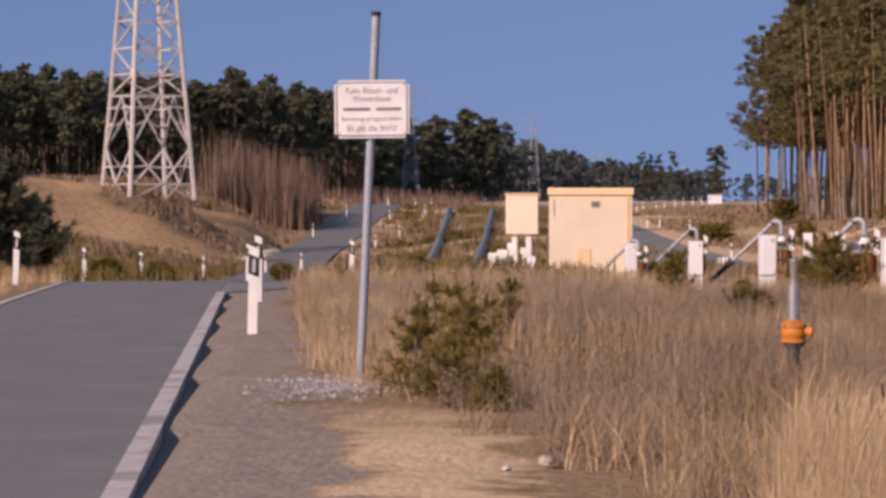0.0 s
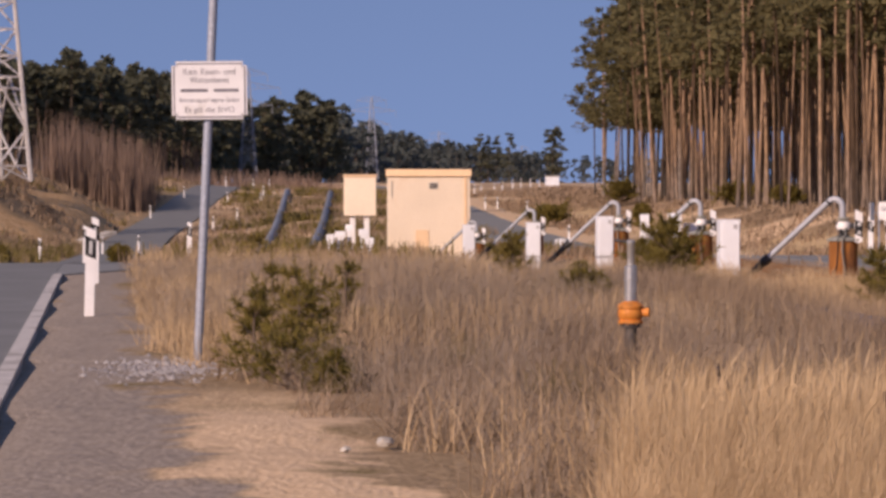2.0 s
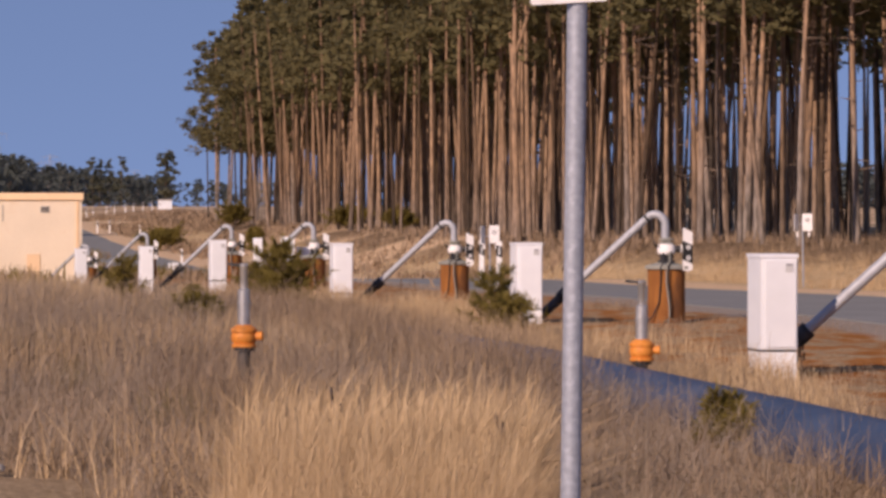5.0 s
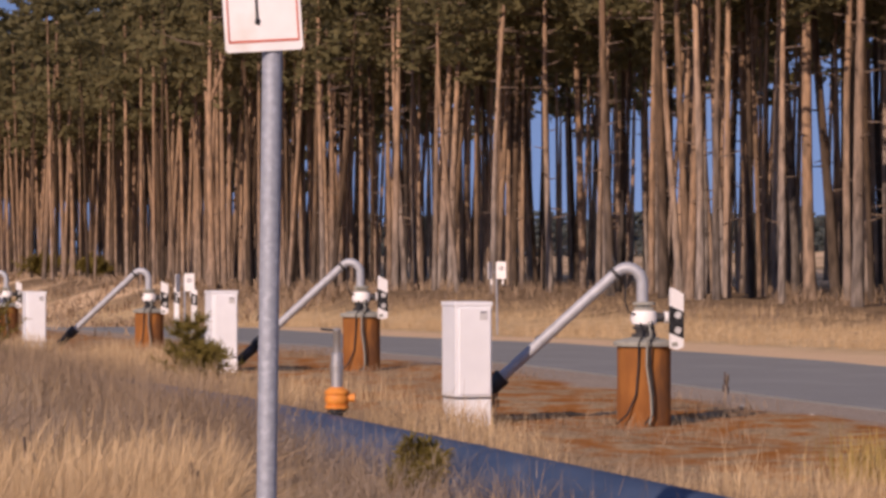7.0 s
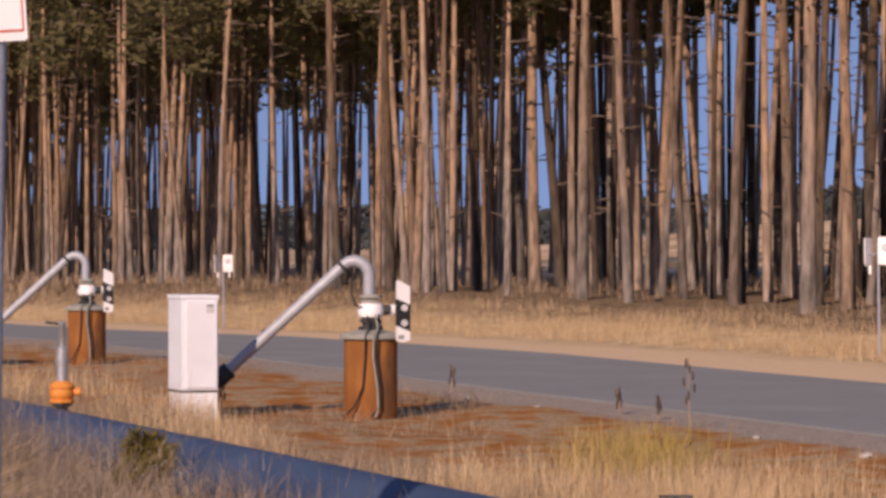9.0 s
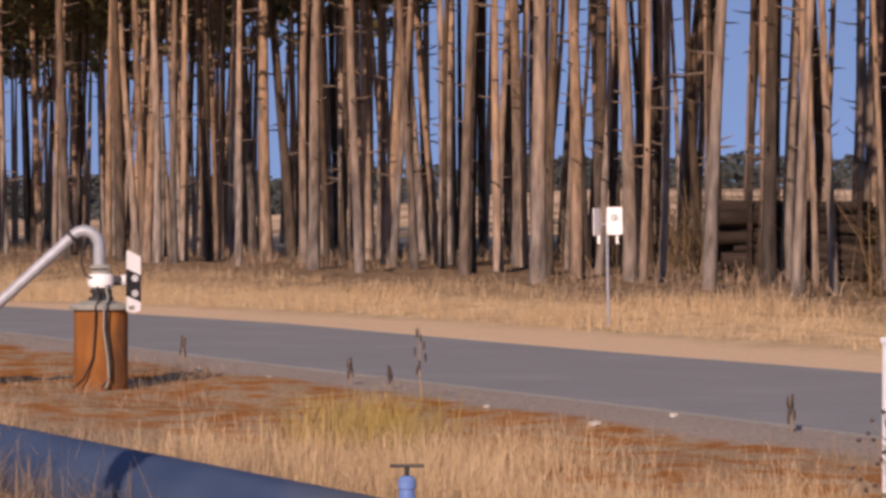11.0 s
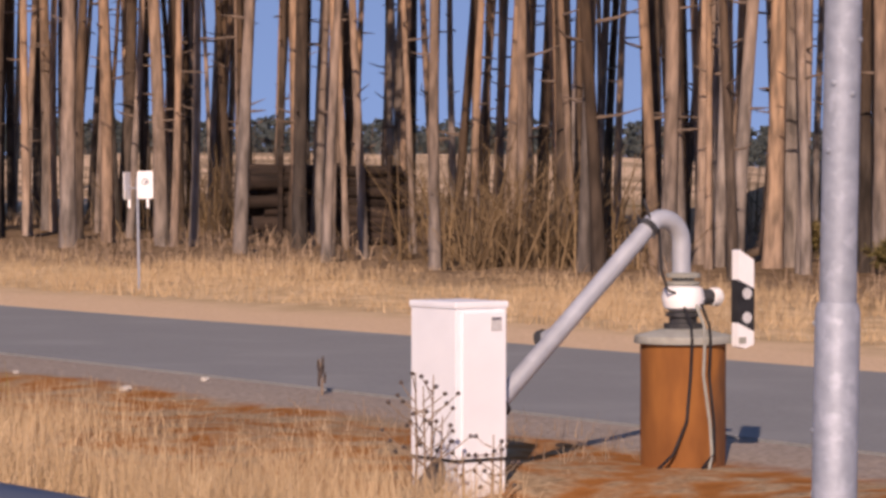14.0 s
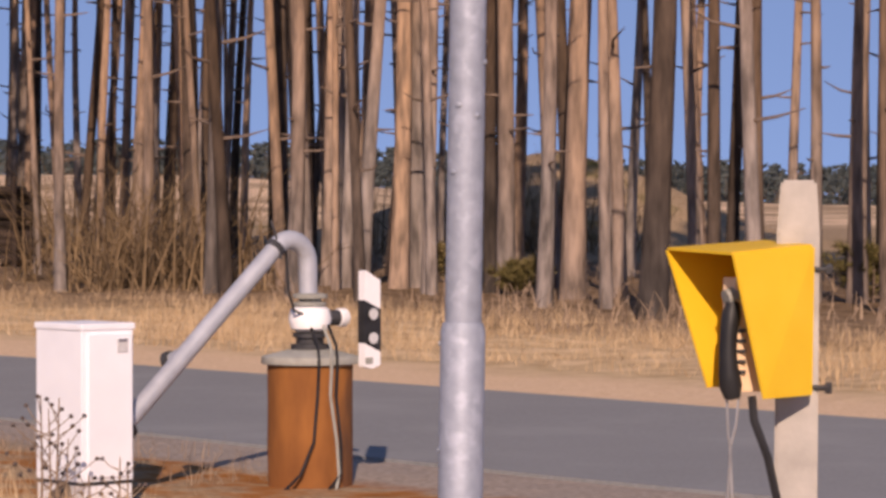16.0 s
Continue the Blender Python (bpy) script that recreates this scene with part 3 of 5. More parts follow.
def merged_pines(name, places, scale_of, label, mats, leafy=(16, 22, 0.55), base_part=0.55, sides=5, wide=2.0, fat=1.0):
    """Many pines too far back to be told apart: stems and needles as two joined meshes."""
    tv, tf, cv, cf = [], [], [], []
    r = np.random.default_rng(len(name) * 31)
    protos = []
    for k in range(5):
        V, Fc = crown_arrays(r, 1.0 * 16, 16 * base_part, wide, leafy[0], leafy[1], leafy[2], fat)
        protos.append((np.array(V), np.array(Fc)))
    for x, y in places:
        s = scale_of(r)
        z, a = gz(x, y), r.random() * 6.283
        V, Fc = protos[int(r.integers(5))]
        c, q = math.cos(a), math.sin(a)
        W = np.stack([V[:, 0] * c - V[:, 1] * q, V[:, 0] * q + V[:, 1] * c, V[:, 2]], -1) * s + (x, y, z)
        cf.append(Fc + merged_pines.off)
        merged_pines.off += len(W)
        cv.append(W)
        n0 = merged_pines.toff
        lx, ly = r.normal() * 0.45, r.normal() * 0.45
        W[:, 0] += lx * 0.7
        W[:, 1] += ly * 0.7
        girth = 0.07 + 0.08 * r.random()
        for i in range(4):
            t = i / 3
            rr = girth * s * (1 - 0.7 * t)
            for k in range(sides):
                b = 6.283 * k / sides
                tv.append((x + lx * t + rr * math.cos(b), y + ly * t + rr * math.sin(b), z - 0.3 + 15 * s * t))
        for i in range(3):
            for k in range(sides):
                j = (k + 1) % sides
                tf.append((n0 + i * sides + k, n0 + i * sides + j, n0 + (i + 1) * sides + j, n0 + (i + 1) * sides + k))
        merged_pines.toff += 4 * sides
    merged_pines.off = merged_pines.toff = 0
    root = new(name)
    tagged(root, label, "trees", kind="stuff")
    soup("stemwork", tv, tf, mats[0], "", "", "stuff", root)
    soup("foliage", np.concatenate(cv), np.concatenate(cf), mats[1], "", "", "stuff", root)
    return root


merged_pines.off = merged_pines.toff = 0
back = [tuple(p) for p in stand[298:]] + [tuple(p) for p in scatter(rng, 46, 60, 125, 290, 110, 1.8)]
merged_pines("pine_stand", [p for p in back if p[1] > 240], lambda r: 0.92 + 0.22 * r.random(), "pines with lower crowns at the end of the wood", (pine_bark, needles), (34, 32, 0.33), 0.36, 6, 2.4)
back = [p for p in back if p[1] <= 240]
merged_pines("pine_stand", back, lambda r: 0.95 + 0.2 * r.random(), "dense pine stand deeper in the wood", (pine_bark, needles), (20, 24, 0.38), 0.52)
for p in PINES + SPARSE:
    for o in list(p.children_recursive) + [p]:
        bpy.data.objects.remove(o)

# far woods along the north-west, stepping back into the distance


def wood_edge(line, depth_m, rows):
    """Places for trees along a wood's edge and behind it."""
    out = []
    for (ax, ay), (cx, cy) in zip(line, line[1:]):
        ln = math.hypot(cx - ax, cy - ay)
        d = math.hypot((ax + cx) / 2, (ay + cy) / 2)
        ux, uy = (cx - ax) / ln, (cy - ay) / ln
        for k in range(int(ln / (2.7 * max(1, d / 480)) * rows)):
            q, deep = rng.random() * ln, rng.random() ** 1.4 * depth_m
            out.append((ax + ux * q - uy * deep, ay + uy * q + ux * deep))
    return out


merged_pines("far_wood", wood_edge([(-130, 378), (-62, 400), (-30, 430), (-17, 520), (-16, 680)], 42, 4.6), lambda r: 1.02 + 0.2 * r.random() ** 2, "dark pine forest edge beyond the sand pit", (bark, hazed_needles), (13, 16, 0.95), 0.46, 4, 2.7, 1.5)
merged_pines("far_wood", wood_edge([(-165, 430), (-85, 445), (-62, 470), (-55, 560), (-50, 690)], 14, 1.9), lambda r: 0.95 + 0.15 * r.random(), "dense inner part of the distant pine forest", (bark, hazed_needles), (20, 12, 1.3), 0.04, 4, 3.0, 1.8)
merged_pines("far_wood", wood_edge([(-16, 680), (-12, 850), (12, 880), (19, 930)], 30, 3.0), lambda r: 1.35 + 0.35 * r.random() ** 1.5, "taller distant pine forest", (bark, hazed_needles), (20, 14, 1.1), 0.06, 4, 2.8, 1.6)
merged_pines("far_wood", wood_edge([(19, 930), (45, 1250), (85, 1600), (140, 1900), (210, 2300), (420, 2600)], 60, 3.0), lambda r: 1.12 + 0.35 * r.random() ** 1.5, "hazy low woods on the northern horizon", (bark, haze_blue_needles), (12, 10, 1.7), 0.05, 4, 3.2, 1.8)
merged_pines("far_tree_group", [(59, 870), (62, 872), (65, 868), (57, 869), (61.5, 690), (62.8, 691)], lambda r: 0.82 + 0.1 * r.random(), "few trees standing before the far woods", (bark, hazed_needles), (22, 18, 0.9), 0.12, 5, 2.6, 1.3)
ring = []
for k in range(2200):
    az = 12 + 44 * rng.random()
    d = 520 + 260 * rng.random()
    ring.append(polar(az, d))
merged_pines("far_wood", ring, lambda r: 0.43 + 0.09 * r.random(), "low dark woods on the eastern horizon", (bark, haze_blue_needles), (9, 8, 2.2), 0.02, 4, 6.0, 1.7)

# ---- wells beside the service road ----


def marker_board(parent, x, y, z0, tall=0.53):
    """The upper part of a road marker post: slanted top, black band and two reflectors."""
    w, th = 0.112, 0.05
    bm = prism([(-w / 2, 0.012), (0, 0), (w / 2, 0.02), (w / 2, tall - 0.055), (-w / 2 + 0.012, tall), (-w / 2, tall - 0.008)], th)
    body = part("marker_board", bm, white_paint, parent, "white marker board with black band")
    body.location = (x, y, z0)
    bd = prism([(-w / 2 - 0.002, 0.14), (w / 2 + 0.002, 0.09), (w / 2 + 0.002, 0.32), (-w / 2 - 0.002, 0.37)], th + 0.006)
    bd.transform(Matrix.Translation((0, -0.003, 0)))
    part("black_band", bd, black_plastic, body)
    for k, zz in enumerate((0.165, 0.295)):
        rb = tube([(0.002, -0.004, zz), (0.002, -0.010, zz)], 0.031, 14)
        part("reflector", rb, reflector, body)
    return body


def make_well(turn):
    root = thing("well_head", pose(0, 0, -60), "rusty steel well casing with grey riser pipe and valve", "well", "wells along the road")
    r0 = 0.232
    part("casing", lathe([(r0 - 0.006, -0.3), (r0 - 0.004, 0.0), (r0, 0.2), (r0 - 0.002, 0.45), (r0, 0.655), (r0 - 0.03, 0.66)], 40), rust, root, "rust-brown steel casing", True)
    part("lid", lathe([(r0 + 0.03, 0.66), (r0 + 0.034, 0.668), (r0 + 0.03, 0.70), (0.12, 0.735), (0.10, 0.738)], 40), lid_grey, root, "grey weathered lid", True)
    part("seat_flange", lathe([(0.10, 0.736), (0.105, 0.74), (0.105, 0.765), (0.075, 0.767), (0.075, 0.80), (0.095, 0.802), (0.095, 0.825), (0.06, 0.83)], 24), dark_steel, root, "", True)
    valve = part("valve_body", lathe([(0.07, 0.83), (0.105, 0.85), (0.118, 0.90), (0.105, 0.955), (0.06, 0.975)], 24), white_paint, root, "white valve body", True)
    part("motor_neck", tube([(0.09, -0.02, 0.905), (0.17, -0.03, 0.905)], 0.042, 16), dark_steel, valve, "", True)
    part("motor_cap", tube([(0.165, -0.03, 0.905), (0.175, -0.03, 0.905), (0.215, -0.035, 0.905), (0.225, -0.035, 0.905)], [0.038, 0.05, 0.05, 0.04], 16), white_paint, valve, "", True)
    part("top_flange", lathe([(0.06, 0.97), (0.088, 0.975), (0.088, 0.992), (0.06, 0.995), (0.06, 1.01), (0.095, 1.013), (0.095, 1.035), (0.06, 1.04)], 24), lid_grey, root, "", True)
    pts = [(-0.014, 0, 1.03), (-0.014, 0, 1.10), (-0.014, 0.0, 1.19)]
    cx, cz, R = -0.144, 1.20, 0.130
    for k in range(1, 13):
        a = radians(k * 138.0 / 12)
        pts.append((cx + R * math.cos(a), 0.0, cz + R * math.sin(a)))
    pts = [tuple(pose(0, 0, 0, 0, 0, turn) @ Vector(q)) for q in pts]
    part("bend", tube(pts, 0.051, 16), pipe_grey, root, "grey steel pipe bend", True)
    end = Vector(pts[-1])
    d = (Vector(pts[-1]) - Vector(pts[-2])).normalized()
    foot = end + d * ((end.z - 0.36) / -d.z)
    part("collar", tube([end - d * 0.012, end + d * 0.02], 0.058, 16), dark_steel, root, "", True)
    part("riser_pipe", tube([end, foot], 0.048, 16), pipe_grey, root, "long slanting grey pipe", True)
    low = foot + d * ((foot.z + 0.12) / -d.z)
    part("coupling", tube([foot - d * 0.05, foot - d * 0.045, foot + d * 0.10, foot + d * 0.105], [0.06, 0.078, 0.078, 0.06], 16), dark_steel, root, "black coupling", True)
    part("lower_hose", tube([foot, low], 0.06, 14), dark_steel, root, "dark lower pipe end", True)
    mid = end.lerp(foot, 0.58)
    part("nozzle", tube([mid, mid + Vector((-0.03, 0.12, -0.05))], 0.035, 12), pipe_grey, root, "", True)
    part("nozzle_cap", tube([mid + Vector((-0.026, 0.10, -0.045)), mid + Vector((-0.035, 0.135, -0.055))], 0.05, 14), dark_steel, root, "", True)
    part("wire_tie", tube([end + Vector((0.0, -0.05, -0.06)), end + Vector((-0.01, -0.02, 0.06)), end + Vector((-0.04, -0.01, 0.15))], 0.007, 6), dark_steel, root)
    for off, sw in ((0.02, 0.05), (-0.05, -0.09), (0.05, 0.03)):
        c = [(0.03 + off, -0.09, 0.87), (0.06 + off, -0.15, 0.76), (0.04 + off, -r0 - 0.035, 0.69), (0.035 + off, -r0 - 0.02, 0.5), (0.05 + off + sw * 0.4, -r0 - 0.02, 0.25), (0.03 + off + sw, -r0 - 0.03, 0.08), (-0.02 + sw * 2, -r0 - 0.05, 0.0)]
        c = [tuple(pose(0, 0, 0, 0, 0, -27) @ Vector(q)) for q in c]
        part("cable", tube(c, 0.009, 6), black_plastic if off != 0.02 else lid_grey, root, "hanging cable", True)
    part("cable", tube([(-0.09, -0.05, 0.93), (-0.16, -0.06, 0.95), (-0.19, -0.05, 1.05), (-0.17, 0.0, 1.28)], 0.008, 6), black_plastic, root, "", True)
    part("bracket", box(0.05, 0.14, 0.035, (0.175, -0.22, 0.662), 0.004), lid_grey, root)
    marker_board(root, 0.20, -0.285, 0.635)
    return root


def make_cabinet():
    root = thing("control_cabinet", pose(0, 0, -60), "white plastic control cabinet standing on its plinth", "cabinet", "cabinets along the road")
    w, d, h = 0.32, 0.40, 0.775
    part("plinth", box(w - 0.01, d - 0.01, 0.62, (0, 0, -0.44), 0.006), white_box, root)
    part("seam", box(w + 0.004, d + 0.004, 0.012, (0, 0, 0.175)), dark_steel, root)
    part("body", box(w, d, h, (0, 0, 0.19), 0.008), white_box, root)
    part("top_cover", box(w + 0.016, d + 0.016, 0.035, (0, 0, 0.955), 0.01), white_box, root)
    dr = part("door", box(w - 0.05, 0.012, h - 0.05, (0.012, -d / 2 - 0.006, 0.21), 0.004), white_box, root)
    part("maker_plate", box(0.065, 0.004, 0.07, (0.085, -d / 2 - 0.014, 0.84), 0.001), reflector, dr, "small grey plate")
    part("plate_bar", box(0.055, 0.003, 0.014, (0.085, -d / 2 - 0.0175, 0.895), 0.0), ink, dr)
    return root


WELL, WELL_TURNED, CAB = make_well(0), make_well(-25), make_cabinet()
WELLS = [(10.5, 12.75, 0), (8.90, 24.75, 0.01), (9.40, 36.4, 0), (9.0, 48.5, -0.09), (8.37, 60.5, 0), (8.0, 72.0, 0), (7.05, 84.5, 0), (6.2, 96.5, 0)]
CABS = [(9.05, 12.8, 0.035), (7.31, 24.75, 0.07), (7.64, 36.4, 0), (7.145, 48.5, -0.06), (6.43, 60.5, 0.16), (5.96, 72.0, 0.2), (5.2, 84.5, 0.33)]
for x, y, sink in WELLS:
    copy_thing(WELL if y < 20 else WELL_TURNED, pose(x, y, gz(x, y) - 0.01 + sink))
for x, y, sink in CABS:
    copy_thing(CAB, pose(x, y, gz(x, y) - 0.01 + sink))
for src in (WELL, WELL_TURNED, CAB):
    for o in list(src.children_recursive) + [src]:
        bpy.data.objects.remove(o)

# ---- cabin ----
cabin = thing("utility_cabin", pose(*polar(2.77, 103), -0.85, 0, 0, -2.8), "cream rendered utility cabin with flat roof and small vent", "hut")
part("wall", box(2.80, 2.4, 2.90, (0, 1.2, -0.25), 0.03), cream, cabin)
part("roof", box(2.90, 2.56, 0.24, (0, 1.2, 2.66), 0.03), cream_roof, cabin, "orange-cream roof slab")
part("vent_frame", box(0.30, 0.03, 0.22, (0.16, -0.012, 2.24), 0.006), concrete, cabin)
# solid plate, near-black colour painted as the shade inside the vent
vent = part("vent", box(0.24, 0.02, 0.16, (0.16, -0.024, 2.27)), vent_shade, cabin, "small dark ventilation opening")
for k in range(3):
    part("slat", box(0.24, 0.012, 0.014, (0.16, -0.034, 2.30 + 0.045 * k)), concrete, vent)
part("hatch", box(0.44, 0.03, 0.80, (-0.22, -0.014, 0.05), 0.006), cream_roof, cabin, "low pale service hatch")
part("downpipe", box(0.035, 0.03, 0.55, (-1.24, -0.012, 1.95), 0.004), concrete, cabin)
part("corner_trim", box(0.10, 0.03, 2.64, (1.24, -0.012, 0.0), 0.006), cream_roof, cabin)

# cream box on legs and the white valve group beside it
x, y = polar(1.48, 112)
tank = thing("box_on_stand", pose(x, y, gz(x, y), 0, 0, -1.5), "cream square box raised on white legs", "box")
part("box", box(1.18, 1.1, 1.42, (0, 0, 1.45), 0.03), cream, tank)
part("cap", box(1.24, 1.16, 0.10, (0, 0, 2.86), 0.02), cream_roof, tank)
for lx in (-0.27, 0.25):
    part("leg", box(0.20, 0.2, 1.5, (lx, -0.3, 0), 0.02), white_paint, tank)
for k, (px, w, h, dd) in enumerate(((872, 0.30, 0.62, 104), (889, 0.36, 0.72, 104.5), (905, 0.28, 0.95, 105), (930, 0.34, 0.78, 102), (942, 0.22, 0.5, 101))):
    az = (px - 784) / 94.25
    x, y = polar(az, dd)
    g = thing("valve_post", pose(x, y, gz(x, y) - 0.05, 0, 0, -az), "short white valve post in the dry grass", "post", "white valve posts")
    part("body", box(w * 0.62, w * 0.6, h, (0, 0, 0), 0.02), white_box, g)
    part("cap", box(w, w * 0.7, 0.22, (0, 0, h - 0.02), 0.03), white_box, g)

# ---- road marker posts ----


def make_post():
    """Plastic road marker post, one metre high, three-sided with slanted top."""
    root = thing("marker_post", pose(0, 0, -60), "white plastic road marker post with black band", "post", "marker posts along the roads")
    w = 0.12
    bm = bmesh.new()
    base = [(-w / 2, 0), (w / 2, 0), (0, 0.10)]
    low = [bm.verts.new((x, y, -0.15)) for x, y in base]
    top = [bm.verts.new((x, y, z)) for (x, y), z in zip(base, (1.02, 0.97, 1.0))]
    bm.faces.new(low[::-1])
    bm.faces.new(top)
    for i in range(3):
        j = (i + 1) % 3
        bm.faces.new((low[i], low[j], top[j], top[i]))
    bmesh.ops.recalc_face_normals(bm, faces=bm.faces)
    bmesh.ops.bevel(bm, geom=list(bm.edges), offset=0.008, segments=2, affect='EDGES')
    body = part("body", bm, white_paint, root)
    bd = prism([(-w / 2 - 0.003, 0.70), (w / 2 + 0.003, 0.65), (w / 2 + 0.003, 0.87), (-w / 2 - 0.003, 0.92)], 0.07)
    bd.transform(Matrix.Translation((0, -0.004, 0)))
    part("black_band", bd, black_plastic, root)
    part("reflector", box(0.038, 0.01, 0.15, (0, -0.010, 0.71), 0.003), reflector, root)
    return root


POST = make_post()
# heading in degrees, distance in metres, lean in degrees
POSTS = [(-3.58, 34.6, 1.5), (-3.47, 46, 0.5), (-3.66, 80, 1), (-3.33, 168, 0), (-2.66, 172, 0), (-1.72, 74, 1), (-1.52, 180, 0), (-1.27, 212, 0), (-1.0, 262, 0), (-0.82, 232, 0), (-1.81, 268, 0), (-2.44, 236, 0),
         (-1.03, 300, 0), (-0.52, 296, 0), (-0.38, 262, 0), (-0.33, 275, 0), (-0.22, 330, 0), (-7.98, 57, 2), (-6.70, 90, -1), (-5.65, 103, 0), (-4.49, 127, 0),
         (3.63, 300, 0), (3.83, 245, 0), (4.06, 245, 0), (4.62, 230, 0), (5.40, 158, 0), (3.75, 320, 0), (4.0, 330, 0), (4.15, 345, 0), (4.35, 350, 0), (4.5, 360, 0), (4.68, 370, 0), (4.85, 375, 0), (5.0, 380, 0), (11.35, 61, 0), (11.02, 68, 0)]
for az, d, lean in POSTS:
    x, y = polar(az, d)
    copy_thing(POST, pose(x, y, gz(x, y) - 0.01, 0, lean, -az))
for o in list(POST.children_recursive) + [POST]:
    bpy.data.objects.remove(o)

# ---- signs ----


def plate(w, h, th, r=0.02):
    bm = box(w, th, h, (0, 0, -h / 2))
    es = [e for e in bm.edges if abs((e.verts[0].co - e.verts[1].co).normalized().y) > 0.9]
    bmesh.ops.bevel(bm, geom=es, offset=r, segments=4, affect='EDGES')
    return bm


def lettering(text, size, at, mat, parent, width):
    cu = bpy.data.curves.new("lettering", 'FONT')
    cu.body, cu.size, cu.align_x, cu.extrude = text, size, 'CENTER', 0.0006
    tmp = bpy.data.objects.new("lettering", cu)
    scene.collection.objects.link(tmp)
    bpy.context.view_layer.update()
    me = bpy.data.meshes.new_from_object(tmp.evaluated_get(bpy.context.evaluated_depsgraph_get()))
    bpy.data.objects.remove(tmp)
    me.materials.clear()
    me.materials.append(mat)
    ob = new("lettering", me)
    xs = [v.co.x for v in me.vertices]
    k = width / (max(xs) - min(xs))
    ob.parent = parent
    ob.matrix_local = Matrix.Translation(at) @ pose(0, 0, 0, 90) @ Matrix.Diagonal((k, 1, 1, 1))
    return ob


sx, sy = polar(-1.56, 25)
sign = thing("road_sign", pose(sx, sy, gz(sx, sy), 0, 2.55, 1.5), "white rectangular notice sign on a leaning galvanised pole", "sign")
part("pole", tube([(0, 0, -0.3), (0, 0, 3.02)], 0.036, 18), galvanised, sign, "", True)
part("pole_cap", tube([(0, 0, 3.0), (0, 0, 3.035)], 0.039, 18), black_plastic, sign, "black plastic cap", True)
bm = plate(0.615, 0.475, 0.012, 0.035)
panel = part("panel", bm, reflector, sign, "grey-rimmed white panel with lettering")
panel.matrix_local = pose(0.0, -0.05, 2.235, 0, -3.2, 0)
face = plate(0.606, 0.466, 0.006, 0.032)
face = part("face", face, white_paint, panel)
face.location = (0, -0.006, 0)
rim = plate(0.586, 0.446, 0.003, 0.028)
rim = part("rim_line", rim, ink, panel)
rim.location = (0, -0.0085, 0)
face2 = part("inner_face", plate(0.562, 0.422, 0.004, 0.022), white_paint, panel)
face2.location = (0, -0.0095, 0)
for txt, zz, w, s in (("Kein Räum- und", 0.128, 0.42, 0.075), ("Winterdienst", 0.062, 0.32, 0.070), ("Benutzung auf eigene Gefahr", -0.094, 0.49, 0.050), ("Es gilt die StVO", -0.178, 0.40, 0.066)):
    lettering(txt, s, (0.0, -0.0125, zz), ink, panel, w)
for bx, bw in ((-0.125, 0.22), (0.135, 0.20)):
    part("text_bar", box(bw, 0.002, 0.024, (bx, -0.0125, -0.012)), ink, panel)
for zz in (2.17, 2.40):
    part("clamp", lathe([(0.04, zz - 0.015), (0.044, zz - 0.01), (0.044, zz + 0.01), (0.04, zz + 0.015)], 16), galvanised, sign, "", True)

px, py = polar(12.66, 11.4)
pole_sign = thing("warning_sign", pose(px, py, gz(px, py), 0, 0.75, -13), "white warning plate with red border on a galvanised pole", "sign")
part("pole", tube([(0, 0, -0.3), (0, 0, 2.72)], 0.038, 20), galvanised, pole_sign, "", True)
wp = part("panel", plate(0.29, 0.42, 0.012, 0.006), white_paint, pole_sign)
wp.matrix_local = pose(-0.045, -0.05, 2.475, 0, -4.5, 8)
for w, h, cx, cz in ((0.264, 0.009, 0, -0.172), (0.264, 0.009, 0, 0.172), (0.006, 0.35, -0.13, 0), (0.006, 0.35, 0.13, 0)):
    part("red_line", box(w, 0.002, h, (cx, -0.0075, cz - h / 2)), red_paint, wp)
mark = prism([(-0.012, -0.105), (0.004, -0.115), (0.012, -0.098), (0.005, -0.085), (0.004, 0.06), (-0.003, 0.06), (-0.006, -0.085)], 0.002)
mark.transform(Matrix.Translation((-0.02, -0.0085, 0)))
part("black_mark", mark, black_plastic, wp)

# two-plate sign beyond the service road, and its twin further off
for az, d, hh in ((29.28, 40.0, 1.48), (11.18, 62.0, 1.22), (17.03, 64.0, 1.46)):
    x, y = polar(az, d)
    s = thing("small_sign", pose(x, y, gz(x, y), 0, -0.8, -az), "two small white plates on a thin galvanised post", "sign", "small signs by the road")
    part("post", tube([(0, 0, -0.2), (0, 0, hh)], 0.018, 12), galvanised, s, "", True)
    a = part("plate", plate(0.205, 0.36, 0.012, 0.01), white_paint, s)
    a.location = (0.10, -0.03, hh - 0.10)
    part("emblem", lathe([(0.045, 0), (0.045, 0.002)], 20), ink, a).matrix_local = pose(0, -0.0065, 0.04, 90)
    part("emblem_core", lathe([(0.03, 0), (0.03, 0.002)], 20), white_paint, a).matrix_local = pose(0, -0.0085, 0.04, 90)
    part("emblem_mark", box(0.02, 0.002, 0.035, (0.008, -0.0105, 0.02)), black_plastic, a)
    b2 = part("plate", plate(0.20, 0.36, 0.012, 0.01), white_paint, s, "plate turned edge-on")
    b2.matrix_local = pose(-0.135, -0.03, hh - 0.11, 0, 0, 66)
    part("arm", tube([(-0.14, -0.01, hh - 0.14), (0.10, -0.01, hh - 0.14)], 0.009, 8), galvanised, s)
    for ax in (-0.11, 0.13):
        part("tag", box(0.035, 0.012, 0.11, (ax, -0.03, hh - 0.40), 0.003), white_paint, s)

